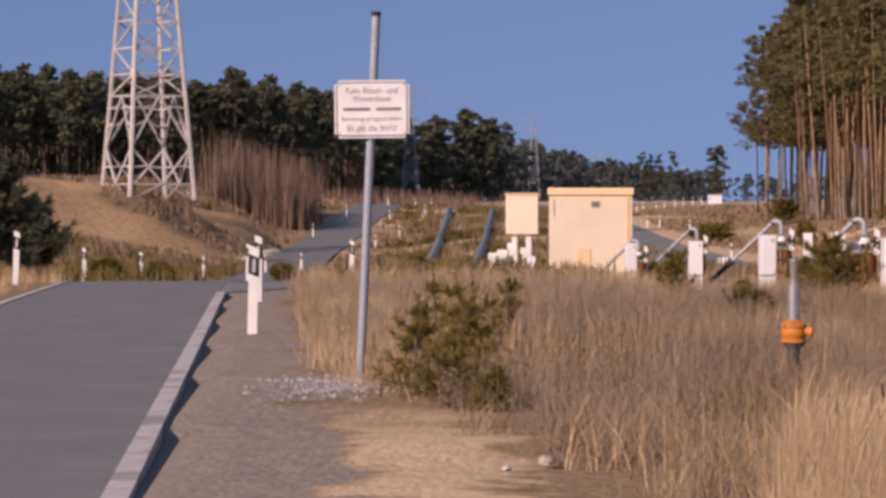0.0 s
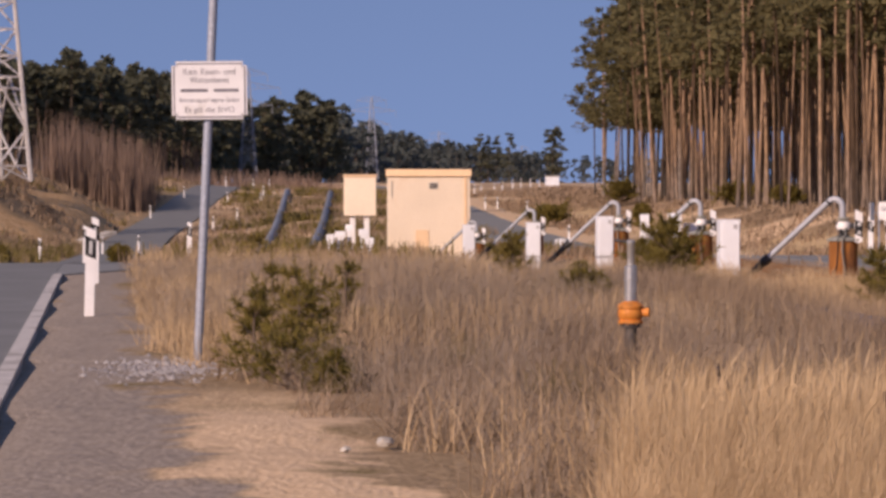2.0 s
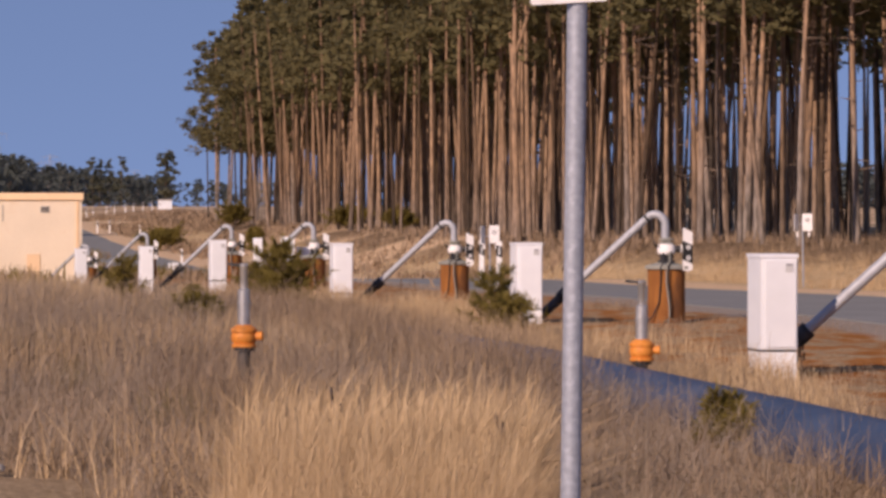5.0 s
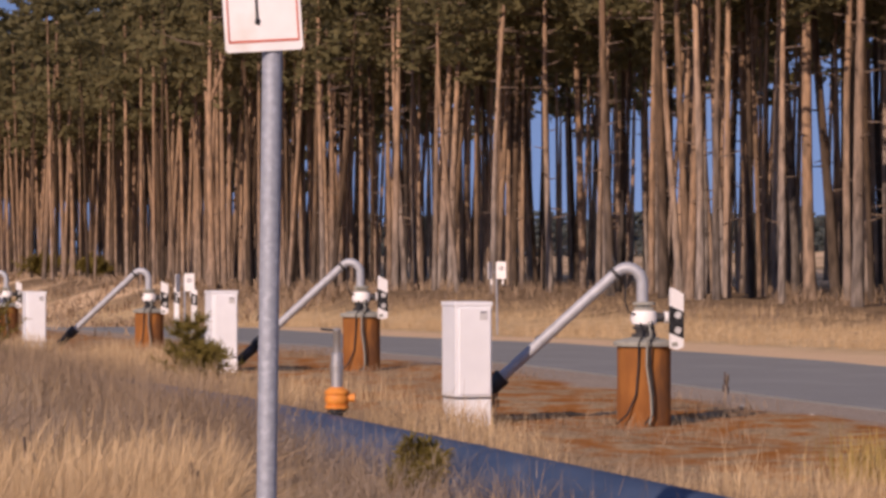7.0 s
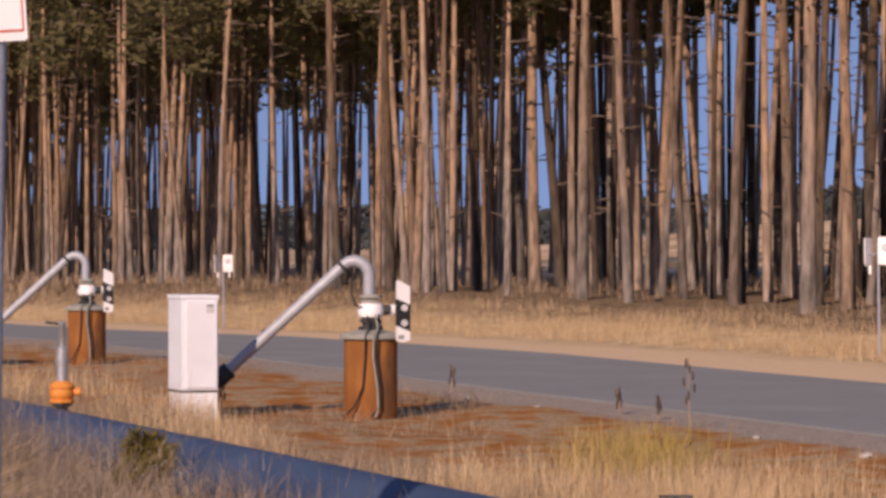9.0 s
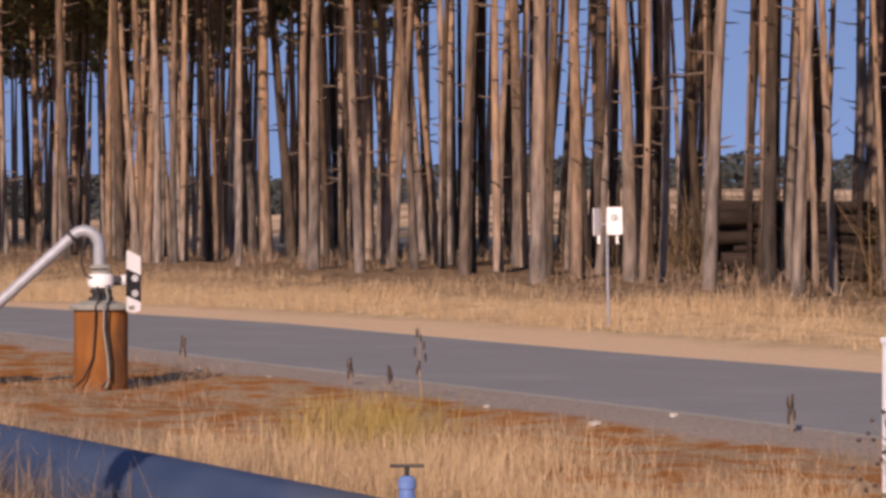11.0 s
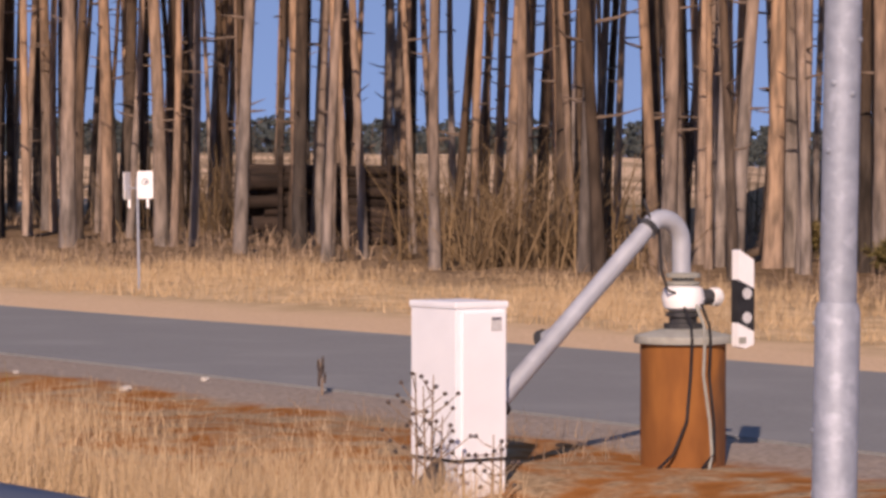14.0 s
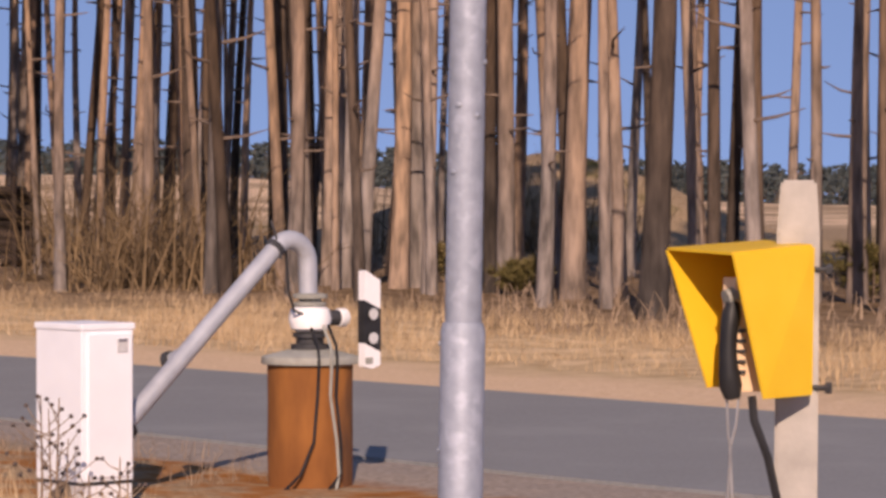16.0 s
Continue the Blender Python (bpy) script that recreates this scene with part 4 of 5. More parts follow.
# stepped galvanised pole close by
qx, qy = polar(42.12, 5.2)
pole = thing("steel_pole", pose(qx, qy, gz(qx, qy), 0, 0.9, -42), "galvanised stepped steel pole with spangled zinc finish", "pole")
part("lower_tube", tube([(0, 0, -0.3), (0, 0, 1.285), (0, 0, 1.30)], [0.0385, 0.0385, 0.0345], 28), galvanised, pole, "", True)
part("upper_tube", tube([(0, 0, 1.28), (0, 0, 4.2)], 0.0315, 28), galvanised, pole, "", True)
part("cap", tube([(0, 0, 4.19), (0, 0, 4.22)], 0.034, 20), black_plastic, pole, "", True)
for k in range(16):
    a, zz = rng.random() * 6.28, 0.75 + 1.2 * rng.random()
    rr = 0.0382 if zz < 1.28 else 0.0312
    ob = part("zinc_drip", lathe([(0.0035, 0), (0.0055, 0.003), (0.002, 0.0045)], 8), galvanised, pole)
    ob.matrix_local = pose(0, 0, zz, 0, 0, math.degrees(a)) @ pose(rr, 0, 0, 0, 90, 0)

# ---- emergency telephone ----
fx, fy = polar(48.5, 6.7)
phone = thing("emergency_phone", pose(fx, fy, gz(fx, fy), 0, 0.5, -48.5), "yellow telephone hood with black handset on a concrete post", "telephone")
bm = box(0.096, 0.11, 1.62, (0, 0, -0.2))
top = [v for v in bm.verts if v.co.z > 1]
for v in top:
    v.co.x *= 0.80
    v.co.z += 0.09 if v.co.y > 0 else 0.075
r = bmesh.ops.bisect_plane(bm, geom=bm.verts[:] + bm.edges[:] + bm.faces[:], plane_co=(0, 0, 1.44), plane_no=(0, 0, 1))
for v in bm.verts:
    if 1.435 < v.co.z < 1.445:
        v.co.x = math.copysign(0.046, v.co.x)
for v in bm.verts:
    if v.co.z > 1.46:
        v.co.z = 1.555
bmesh.ops.bevel(bm, geom=list(bm.edges), offset=0.006, segments=2, affect='EDGES')
part("concrete_post", bm, concrete, phone)


def sheet(corners, th, mat, name, parent, label=""):
    """A bent-sheet panel from its outer corners, thickened inwards."""
    bm = bmesh.new()
    vs = [bm.verts.new(c) for c in corners]
    f = bm.faces.new(vs)
    bm.normal_update()
    n = f.normal.copy()
    ws = [bm.verts.new(Vector(c) - n * th) for c in corners]
    bm.faces.new(ws[::-1])
    for i in range(len(vs)):
        j = (i + 1) % len(vs)
        bm.faces.new((vs[j], vs[i], ws[i], ws[j]))
    bmesh.ops.recalc_face_normals(bm, faces=bm.faces)
    return part(name, bm, mat, parent, label)


# hood corners: the open side looks west-south-west, away from the post
zt, zb = 1.407, 1.091
A, B = (-0.280, -0.10, zt - 0.006), (-0.138, -0.30, zt - 0.012)
C, D = (0.030, -0.105, zt + 0.004), (-0.075, 0.10, zt + 0.010)
a2, b2 = (-0.190, -0.06, zb + 0.012), (-0.072, -0.235, zb)
c2, d2 = (0.028, -0.10, zb + 0.002), (-0.08, 0.09, zb + 0.012)
side = sheet([B, C, c2, b2], 0.006, yellow, "side_panel", phone, "sloping yellow side of the hood")
sheet([D, A, a2, d2], 0.006, yellow, "side_panel", phone)
sheet([A, D, C, B], 0.006, yellow, "top_panel", phone, "flat yellow top of the hood")
sheet([C, D, d2, c2], 0.006, yellow, "back_panel", phone)
bmx = box(0.105, 0.045, 0.245, (0, 0, 0), 0.006)
unit = part("phone_unit", bmx, cream_roof, phone, "pale orange telephone case")
unit.matrix_local = pose(-0.105, -0.145, zb + 0.01, 0, 0, 40) 
hs = []
for k in range(9):
    t = k / 8
    hs.append((-0.136 - 0.010 * math.sin(math.pi * t), -0.185 - 0.012 * math.sin(math.pi * t), zb - 0.002 + 0.205 * t))
handset = part("handset", tube(hs, [0.017, 0.025, 0.023, 0.020, 0.019, 0.019, 0.020, 0.021, 0.014], 14), black_plastic, phone, "black handset", True)
part("hook", tube([(-0.152, -0.19, zb + 0.21), (-0.115, -0.17, zb + 0.225)], 0.018, 12), lid_grey, phone, "", True)
for k in range(5):
    part("grip_rib", box(0.02, 0.006, 0.008, (-0.118, -0.19, zb + 0.05 + 0.022 * k), 0.002), black_plastic, phone)
for zz in (zt - 0.045, zb + 0.015):
    part("bolt", tube([(0.0, -0.05, zz), (0.075, -0.06, zz)], 0.006, 8), dark_steel, phone, "", True)
    part("nut", tube([(0.062, -0.058, zz), (0.074, -0.06, zz)], 0.013, 6), dark_steel, phone)
part("cable", tube([(-0.095, -0.15, zb), (-0.09, -0.16, zb - 0.05), (-0.06, -0.15, zb - 0.13), (-0.04, -0.12, zb - 0.22), (-0.035, -0.09, zb - 0.5), (-0.03, -0.075, 0.0)], 0.009, 8), black_plastic, phone, "black cable", True)
part("wire", tube([(-0.148, -0.18, zb), (-0.144, -0.18, zb - 0.08), (-0.138, -0.18, zb - 0.11), (-0.146, -0.18, zb - 0.25), (-0.145, -0.18, zb - 0.6)], 0.003, 6), stainless, phone, "thin steel wire", True)
part("wire", tube([(-0.122, -0.18, zb), (-0.128, -0.18, zb - 0.06), (-0.140, -0.178, zb - 0.11), (-0.132, -0.18, zb - 0.25), (-0.13, -0.18, zb - 0.6)], 0.003, 6), stainless, phone, "", True)

# ---- blue pipelines ----


def pipeline(name, pts, r, label, mat):
    ob = thing(name, Matrix(), label, "pipe", "blue pipelines")
    part("pipe", tube(pts, r, 24), mat, ob, "", True)
    for i in range(6, len(pts) - 1, 12):
        p, q = Vector(pts[i]), Vector(pts[i + 1])
        d = (q - p).normalized()
        part("joint_band", tube([p - d * 0.02, p + d * 0.02], r + 0.006, 24), mat, ob, "", True)
    return ob


MAIN = [(5.35 - 0.002 * max(0, 20 - y) ** 1.2, y, float(np.interp(y, [-20, 25, 50, 77, 100], [0.10, 0.10, -0.20, -0.78, -1.2]))) for y in np.arange(-12, 96, 1.0)]
pipeline("pipeline", MAIN, 0.25, "long dull blue pipeline lying half buried in grass", blue_pipe_m)
for (ax, ay), (cx, cy) in (((-1.1, 138), (0.6, 290)), ((1.4, 138), (4.7, 290))):
    pts = [(ax + (cx - ax) * t, ay + (cy - ay) * t, gz(ax + (cx - ax) * t, ay + (cy - ay) * t) + 0.16) for t in np.linspace(0, 1, 40)]
    pipeline("pipeline", pts, 0.28, "blue-grey pipeline running up the far slope", hazed_pipe)

# ---- air valves ----


def air_valve(x, y, zp):
    g = gz(x, y)
    r = thing("air_valve", pose(x, y, g, 0, 0, -20), "orange-bodied air valve with stainless standpipe", "valve", "air valves on the pipelines")
    part("stub", lathe([(0.045, -0.1), (0.045, zp - g), (0.07, zp - g + 0.005), (0.07, zp - g + 0.03)], 18), dark_steel, r, "", True)
    z0 = zp - g + 0.03
    body = part("body", lathe([(0.06, z0), (0.09, z0 + 0.004), (0.09, z0 + 0.022), (0.075, z0 + 0.026), (0.088, z0 + 0.045), (0.092, z0 + 0.075), (0.086, z0 + 0.10), (0.078, z0 + 0.104), (0.092, z0 + 0.108), (0.092, z0 + 0.128), (0.07, z0 + 0.145), (0.045, z0 + 0.16)], 24), orange_paint, r, "orange valve body with flanges", True)
    for k in range(8):
        a = k * math.pi / 4
        part("bolt", box(0.014, 0.014, 0.03, (0.08 * math.cos(a), 0.08 * math.sin(a), z0 - 0.006)), rust, body)
    part("side_port", tube([(0.08, 0, z0 + 0.08), (0.135, 0, z0 + 0.08)], [0.028, 0.034], 12), orange_paint, body, "", True)
    part("barrel", lathe([(0.044, z0 + 0.155), (0.045, z0 + 0.30), (0.05, z0 + 0.302), (0.05, z0 + 0.318), (0.045, z0 + 0.32), (0.044, z0 + 0.40), (0.034, z0 + 0.41)], 20), stainless, r, "polished steel barrel", True)
    part("outlet", lathe([(0.026, z0 + 0.405), (0.026, z0 + 0.55), (0.03, z0 + 0.555), (0.03, z0 + 0.58), (0.02, z0 + 0.59)], 16), stainless, r, "", True)
    part("lever", tube([(0.02, 0, z0 + 0.57), (-0.12, 0, z0 + 0.585)], 0.01, 8), dark_steel, r, "dark lever", True)
    return r


air_valve(*polar(6.56, 21.5), 0.50)
air_valve(*polar(14.02, 22.4), 0.36)
vx, vy = polar(25.5, 12.35)
bv = thing("blue_valve", pose(vx, vy, 0.30, 0, 0, -25), "small blue valve with dark handwheel on the pipeline", "valve")
part("body", lathe([(0.05, 0.0), (0.055, 0.01), (0.055, 0.06), (0.035, 0.075), (0.03, 0.11), (0.036, 0.115), (0.036, 0.15), (0.022, 0.165)], 18), blue_paint, bv, "", True)
part("stem", tube([(0, 0, 0.16), (0, 0, 0.205)], 0.01, 8), dark_steel, bv)
part("handle", box(0.14, 0.028, 0.012, (0, 0, 0.2), 0.004), dark_steel, bv, "dark handle bar")

# ---- power pylons ----


def pylon(x, y, turn, near, tall=30.0, base=4.6):
    # far pylons take the blue-grey steel, so haze sits in their colour
    steel = pylon_steel if near else galvanised
    r = thing("power_pylon", pose(x, y, gz(x, y) - 0.3, 0, 0, turn), "pale grey steel lattice power pylon", "pylon", "pylons of the power line")

    def bar(pts, rad, bm):
        if near:
            part("brace", tube(pts, rad, 4), steel, r)
        else:
            tube(pts, rad, 4, bm)

    def half(z):
        return base / 2 * (1 - z / tall) + 0.3 * z / tall

    levels = [0, 3.4, 6.8, 8.2, 9.9, 11.7, 13.7, 15.8, 18, 20.2, 22.5, 24.8, 27.4, tall]
    legs = [(-1, -1), (1, -1), (1, 1), (-1, 1)]
    for sx_, sy_ in legs:
        bm = tube([(sx_ * half(z), sy_ * half(z), z) for z in (0, tall)], [0.17, 0.10], 6)
        part("leg", bm, steel, r)
    for k, (z0, z1) in enumerate(zip(levels, levels[1:])):
        bm = bmesh.new()
        for i in range(4):
            (ax, ay), (cx, cy) = legs[i], legs[(i + 1) % 4]
            p0, p1 = Vector((ax * half(z0), ay * half(z0), z0)), Vector((cx * half(z0), cy * half(z0), z0))
            q0, q1 = Vector((ax * half(z1), ay * half(z1), z1)), Vector((cx * half(z1), cy * half(z1), z1))
            if k == 0:
                f = (p0 + p1) / 2 + Vector((0, 0, 1.05))
                bar([p0, f], 0.07, bm), bar([p1, f], 0.07, bm)
                bar([f, q0], 0.09, bm), bar([f, q1], 0.09, bm)
                h0, h1 = p0.lerp(q0, 0.3), p1.lerp(q1, 0.3)
                bar([h0, h1], 0.07, bm)
                bar([p0.lerp(q0, 0.62), f.lerp(q0, 0.5)], 0.075, bm), bar([p1.lerp(q1, 0.62), f.lerp(q1, 0.5)], 0.075, bm)
            elif k == 1:
                t = (q0 + q1) / 2
                bar([p0, t], 0.09, bm), bar([p1, t], 0.09, bm), bar([q0, q1], 0.07, bm)
                bar([p0.lerp(q0, 0.4), p0.lerp(t, 0.5)], 0.075, bm), bar([p1.lerp(q1, 0.4), p1.lerp(t, 0.5)], 0.075, bm)
                bar([p0.lerp(q0, 0.75), p0.lerp(t, 0.8)], 0.075, bm), bar([p1.lerp(q1, 0.75), p1.lerp(t, 0.8)], 0.075, bm)
            else:
                bar([q0, p1] if k % 2 else [p0, q1], 0.075, bm)
                bar([q0, q1], 0.07, bm)
        if not near:
            tagged(part("bracing", bm, steel, r), kind="stuff")
    for z, w in ((20.2, 6.5), (24.8, 8.5), (28.4, 5.2)):
        bm = bmesh.new()
        for s in (-1, 1):
            tip = Vector((s * w, 0, z + 0.4))
            for q in (-1, 1):
                bar([(s * half(z), q * half(z), z), tip], 0.09, bm)
                bar([(s * half(z), q * half(z), z + 1.8), tip], 0.075, bm)
            for t in (0.3, 0.55, 0.8):
                bar([(s * (half(z) + (w - half(z)) * t), 0, z + 0.3), (s * (half(z) + (w - half(z)) * (t - 0.12)), 0, z + 1.8 * (1 - t) + 0.4)], 0.075, bm)
            tube([tip, tip - Vector((0, 0, 2.2))], 0.06, 5, bm)
        if bm.verts:
            part("crossarm", bm, steel, r)
    return r


for az, d, turn in ((-5.52, 201, 24), (-0.62, 800, 8), (1.70, 1060, 6), (2.96, 1750, 5), (4.52, 2400, 5)):
    x, y = polar(az, d)
    pylon(x, y, -az + turn, d < 300)

# white hut and small white boxes in the distance
x, y = polar(5.09, 420)
hut = thing("white_hut", pose(x, y, gz(x, y), 0, 0, -5), "small white hut far along the road", "hut")
part("wall", box(1.9, 2.4, 1.35, (0, 0, 0), 0.03), white_box, hut)
part("roof", box(2.1, 2.6, 0.14, (0, 0, 1.34), 0.03), concrete, hut)
for az, d, w, h in ((5.28, 150, 0.30, 0.34), (5.17, 150.5, 0.12, 0.32), (7.38, 66, 0.30, 0.52), (7.68, 66.5, 0.32, 0.30), (6.82, 66, 0.2, 0.5)):
    x, y = polar(az, d)
    z = gz(x, y)
    s = thing("white_box", pose(x, y, z, 0, 0, -az), "small white service box on a short post", "box", "small white boxes")
    lift = 0.55 if d < 100 else 0.15
    part("post", box(0.06, 0.06, lift + 0.1, (0, 0.05, -0.05)), galvanised, s)
    part("box", box(w, 0.18, h, (0, 0, lift), 0.015), white_box, s)

x, y = polar(-3.45, 190)
slab = thing("concrete_slab", pose(x, y, gz(x, y) + 0.25, 0, -14, 30), "weathered concrete slab lying beside the far lane", "slab")
part("slab", box(2.3, 1.4, 0.22, (0, 0, 0), 0.03), concrete, slab)

for az, d, sz in ((29.02, 21.6, 0.045), (21.6, 28.8, 0.035), (22.9, 27.4, 0.03), (30.5, 22.6, 0.035), (1.95, 17.3, 0.05), (1.2, 16.9, 0.03), (27.0, 23.5, 0.03), (37.9, 13.9, 0.03)):
    x, y = polar(az, d)
    bm = bmesh.new()
    bmesh.ops.create_icosphere(bm, subdivisions=2, radius=sz)
    for q in bm.verts:
        q.co *= 0.75 + 0.5 * rng.random()
        q.co.z *= 0.6
    st = part("stone", bm, concrete, None, "", True)
    st.location = (x, y, gz(x, y) + sz * 0.35)
    tagged(st, "pale weathered stone lying on bare ground", "stone", "loose stones")

# dark timber stack among the trunks
x, y = polar(32.8, 62)
pile = thing("timber_stack", pose(x, y, gz(x, y) - 0.05, 0, 0, -20), "dark tumbled heap of weathered logs among the pine trunks", "timber")
for k in range(8):
    for q in range(3):
        ln = 2.95 + 0.5 * rng.random()
        cx, cz, th = 0.5 * (rng.random() - 0.5), 0.10 + 0.20 * k, 0.125 + 0.05 * rng.random()
        dz, dy = 0.28 * (rng.random() - 0.5), 0.3 * (rng.random() - 0.5)
        ends = [(cx - ln / 2, -0.35 + 0.34 * q - dy, cz - dz), (cx, -0.35 + 0.34 * q + 0.04, cz + 0.03), (cx + ln / 2, -0.35 + 0.34 * q + dy, cz + dz)]
        part("log", tube(ends, [th, th * 0.95, th * 0.8], 9), dark_wood, pile, "", True)
for px_ in (-1.1, 0.2, 1.15):
    part("stake", box(0.09, 0.09, 1.95, (px_, -0.58, -0.1), 0.01), dark_wood, pile)

# ---- grass, weeds and shrubs ----
grng = np.random.default_rng(21)
grey_stems = island_material("grey_stems", [(0.17, 0.13, 0.10), (0.29, 0.23, 0.18), (0.43, 0.35, 0.27)])
heather = island_material("heather", [(0.07, 0.06, 0.02), (0.14, 0.115, 0.04), (0.22, 0.16, 0.075)])


def blades(xy, tall, width, lean, segs=2, wind=0.0, lift=0.0, plume=0.0):
    """Curved tapering blades as quads; wind bends them one way, lift starts them up on other stems, plume feathers their tips."""
    n = len(xy)
    a = grng.random(n) * 6.283
    d = np.stack([np.cos(a) + wind, np.sin(a) - 0.3 * wind], -1)
    d /= np.linalg.norm(d, axis=1)[:, None]
    b = grng.random(n) * 6.283
    side = np.stack([np.cos(b), np.sin(b)], -1)
    ln = np.abs(grng.normal(size=n)) * lean
    z0 = height(xy[:, 0], xy[:, 1]) - 0.03 + lift * grng.random(n)
    V = np.zeros((n, (segs + 1) * 2, 3))
    for i in range(segs + 1):
        t = i / segs
        c = xy + d * (ln * tall * t ** 1.7)[:, None]
        z = z0 + tall * t * (1 - 0.25 * np.minimum(ln, 1.2) * t)
        w = (width * (1 - 0.8 * t + plume * math.exp(-((t - 0.8) / 0.12) ** 2)))[:, None] * 0.5
        V[:, 2 * i, :2], V[:, 2 * i + 1, :2] = c - side * w, c + side * w
        V[:, 2 * i, 2] = V[:, 2 * i + 1, 2] = z
    base = (np.arange(n) * (segs + 1) * 2)[:, None]
    F = np.concatenate([base + np.array([[2 * i, 2 * i + 1, 2 * i + 3, 2 * i + 2]]) for i in range(segs)], 0)
    return V.reshape(-1, 3), F


def clustered(n, x0, x1, y0, y1, keep, per=14, spread=0.16):
    """Places in tufts within a stretch of the plan."""
    m = max(1, int(n / per))
    cx, cy = x0 + (x1 - x0) * grng.random(m * 3), y0 + (y1 - y0) * grng.random(m * 3)
    ok = keep(cx, cy)
    c = np.stack([cx, cy], -1)[ok][:m]
    p = np.repeat(c, per, 0) + grng.normal(size=(len(c) * per, 2)) * spread
    return p[keep(p[:, 0], p[:, 1])]


def patch(x, y, s, seed):
    """A slowly varying 0..1 field to break up the cover."""
    return 0.5 + 0.25 * (np.sin(x * s + seed) * np.cos(y * s * 0.8 + seed * 1.7) + np.sin(x * s * 0.43 - y * s * 0.61 + seed * 2.3) * 1.0)


def lane_edge(y):
    return np.interp(y, LANE_Y, LANE_X) + 1.66


def heath_ok(x, y):
    u = x + 0.0577 * y
    return (u > 0.95 - 0.75 * smooth_step(22.5, 26, y) + 0.5 * patch(x, y, 1.9, 3) + 0.55 * (y < 19)) & (x < 6.9) & (np.abs(x - 5.3) > 0.22)


def cover(name, xy, tall, width, lean, mat, label, category="grass", segs=2, wind=0.0, lift=0.0, plume=0.0):
    V, F = blades(xy, tall, width, lean, segs, wind, lift, plume)
    return soup(name, V, F, mat, label, category)


def bare_sand(x, y):
    return ((y > 181) & (y < 193) & (x < -14.5)) | ((y > 172) & (y < 204) & (x < -22)) | ((y > 204) & (y < 222) & (x < -12) & (x > -17))


# pale tall grass in the foreground
p = clustered(66000, 0.9, 4.95, 10.0, 20.5, lambda x, y: heath_ok(x, y) & (x > 0.098 * y - 0.1 + 0.5 * patch(x, y, 1.1, 5)) & (x < 0.213 * y) & (grng.random(len(x)) < 1.2 - smooth_step(13.5, 20.5, y)) & (patch(x, y, 0.9, 1) > 0.18), 22, 0.15)
cover("tall_grass", p, (0.24 + 0.30 * grng.random(len(p))) * (0.75 + 0.5 * patch(p[:, 0], p[:, 1], 1.7, 4)), 0.0032 + 0.0024 * grng.random(len(p)), 0.75, straw, "tall pale dry grass in dense tufts", wind=0.5)
q = p[::20][p[::20, 1] > 14.0]
cover("grass_heads", q, 0.4 + 0.24 * grng.random(len(q)), 0.0026 + 0 * q[:, 0], 0.5, straw, "taller grass stalks with feathery pale heads", segs=5, wind=0.8, plume=2.6)
# brown weeds over the rest of the heath
p = clustered(70000, -3.0, 6.8, 13.0, 66, heath_ok, 16, 0.22)
cover("dry_weeds", p, (0.12 + 0.30 * grng.random(len(p)) ** 1.3) * (0.5 + 1.0 * patch(p[:, 0], p[:, 1], 1.1, 14)) * (1 - 0.5 * smooth_step(36, 52, p[:, 1])), 0.005 + 0.005 * grng.random(len(p)), 1.5, weed, "matted brown dry weeds and stalks", "weeds", wind=0.3)
p = clustered(15000, -3.0, 6.8, 14.0, 66, lambda x, y: heath_ok(x, y) & (patch(x, y, 0.8, 9) > 0.45) & (x < 0.19 * y), 18, 0.16)
cover("dry_grass", p, 0.2 + 0.3 * grng.random(len(p)), 0.006 + 0.004 * grng.random(len(p)), 0.5, straw, "dry yellow grass tufts among the weeds")
p = clustered(26000, -2.0, 5.0, 14.0, 50, lambda x, y: heath_ok(x, y) & (patch(x, y, 0.7, 15) > 0.34), 24, 0.26)
cover("bare_stems", p, 0.22 + 0.34 * grng.random(len(p)), 0.0032 + 0.002 * grng.random(len(p)), 1.3, grey_stems, "fine grey-brown bare stems of heath shrubs", "weeds")
q = p[::1] + grng.normal(size=p.shape) * 0.12
cover("heath_twigs", q, 0.06 + 0.10 * grng.random(len(q)), 0.0035 + 0.002 * grng.random(len(q)), 1.8, grey_stems, "feathery tips of the bare heath shrubs", "weeds", wind=0.4, lift=0.36)
# pale straw between the shoulder and the sign
p = clustered(9000, -3.4, 0.4, 24.5, 50, lambda x, y: (x + 0.0577 * y > 0.25 + 0.4 * patch(x, y, 1.9, 3)) & (x + 0.0577 * y < 1.6), 18, 0.12)
cover("dry_grass", p, 0.12 + 0.26 * grng.random(len(p)), 0.005 + 0.003 * grng.random(len(p)), 0.8, straw, "pale straw round the foot of the sign", wind=0.4)
# small olive tufts in the heath
p = np.concatenate([np.array([polar(az, d)]) + grng.normal(size=(n, 2)) * w for az, d, n, w in ((5.3, 20.0, 260, 0.12), (5.6, 36, 200, 0.3), (5.05, 38, 160, 0.25), (0.95, 21.2, 160, 0.09), (6.55, 16.2, 90, 0.06), (11.2, 28, 160, 0.3), (3.4, 24, 120, 0.16), (2.3, 30, 160, 0.3), (8.7, 30, 120, 0.25))])
cover("olive_tufts", p, 0.14 + 0.24 * grng.random(len(p)), 0.007 + 0.004 * grng.random(len(p)), 0.7, heather, "small olive-green tufts among the dry weeds")
p = clustered(5200, -18, -7.9, 84, 168, lambda x, y: (x < lane_edge(y) - 3.6) & (patch(x, y, 0.4, 21) > 0.38), 26, 0.6)
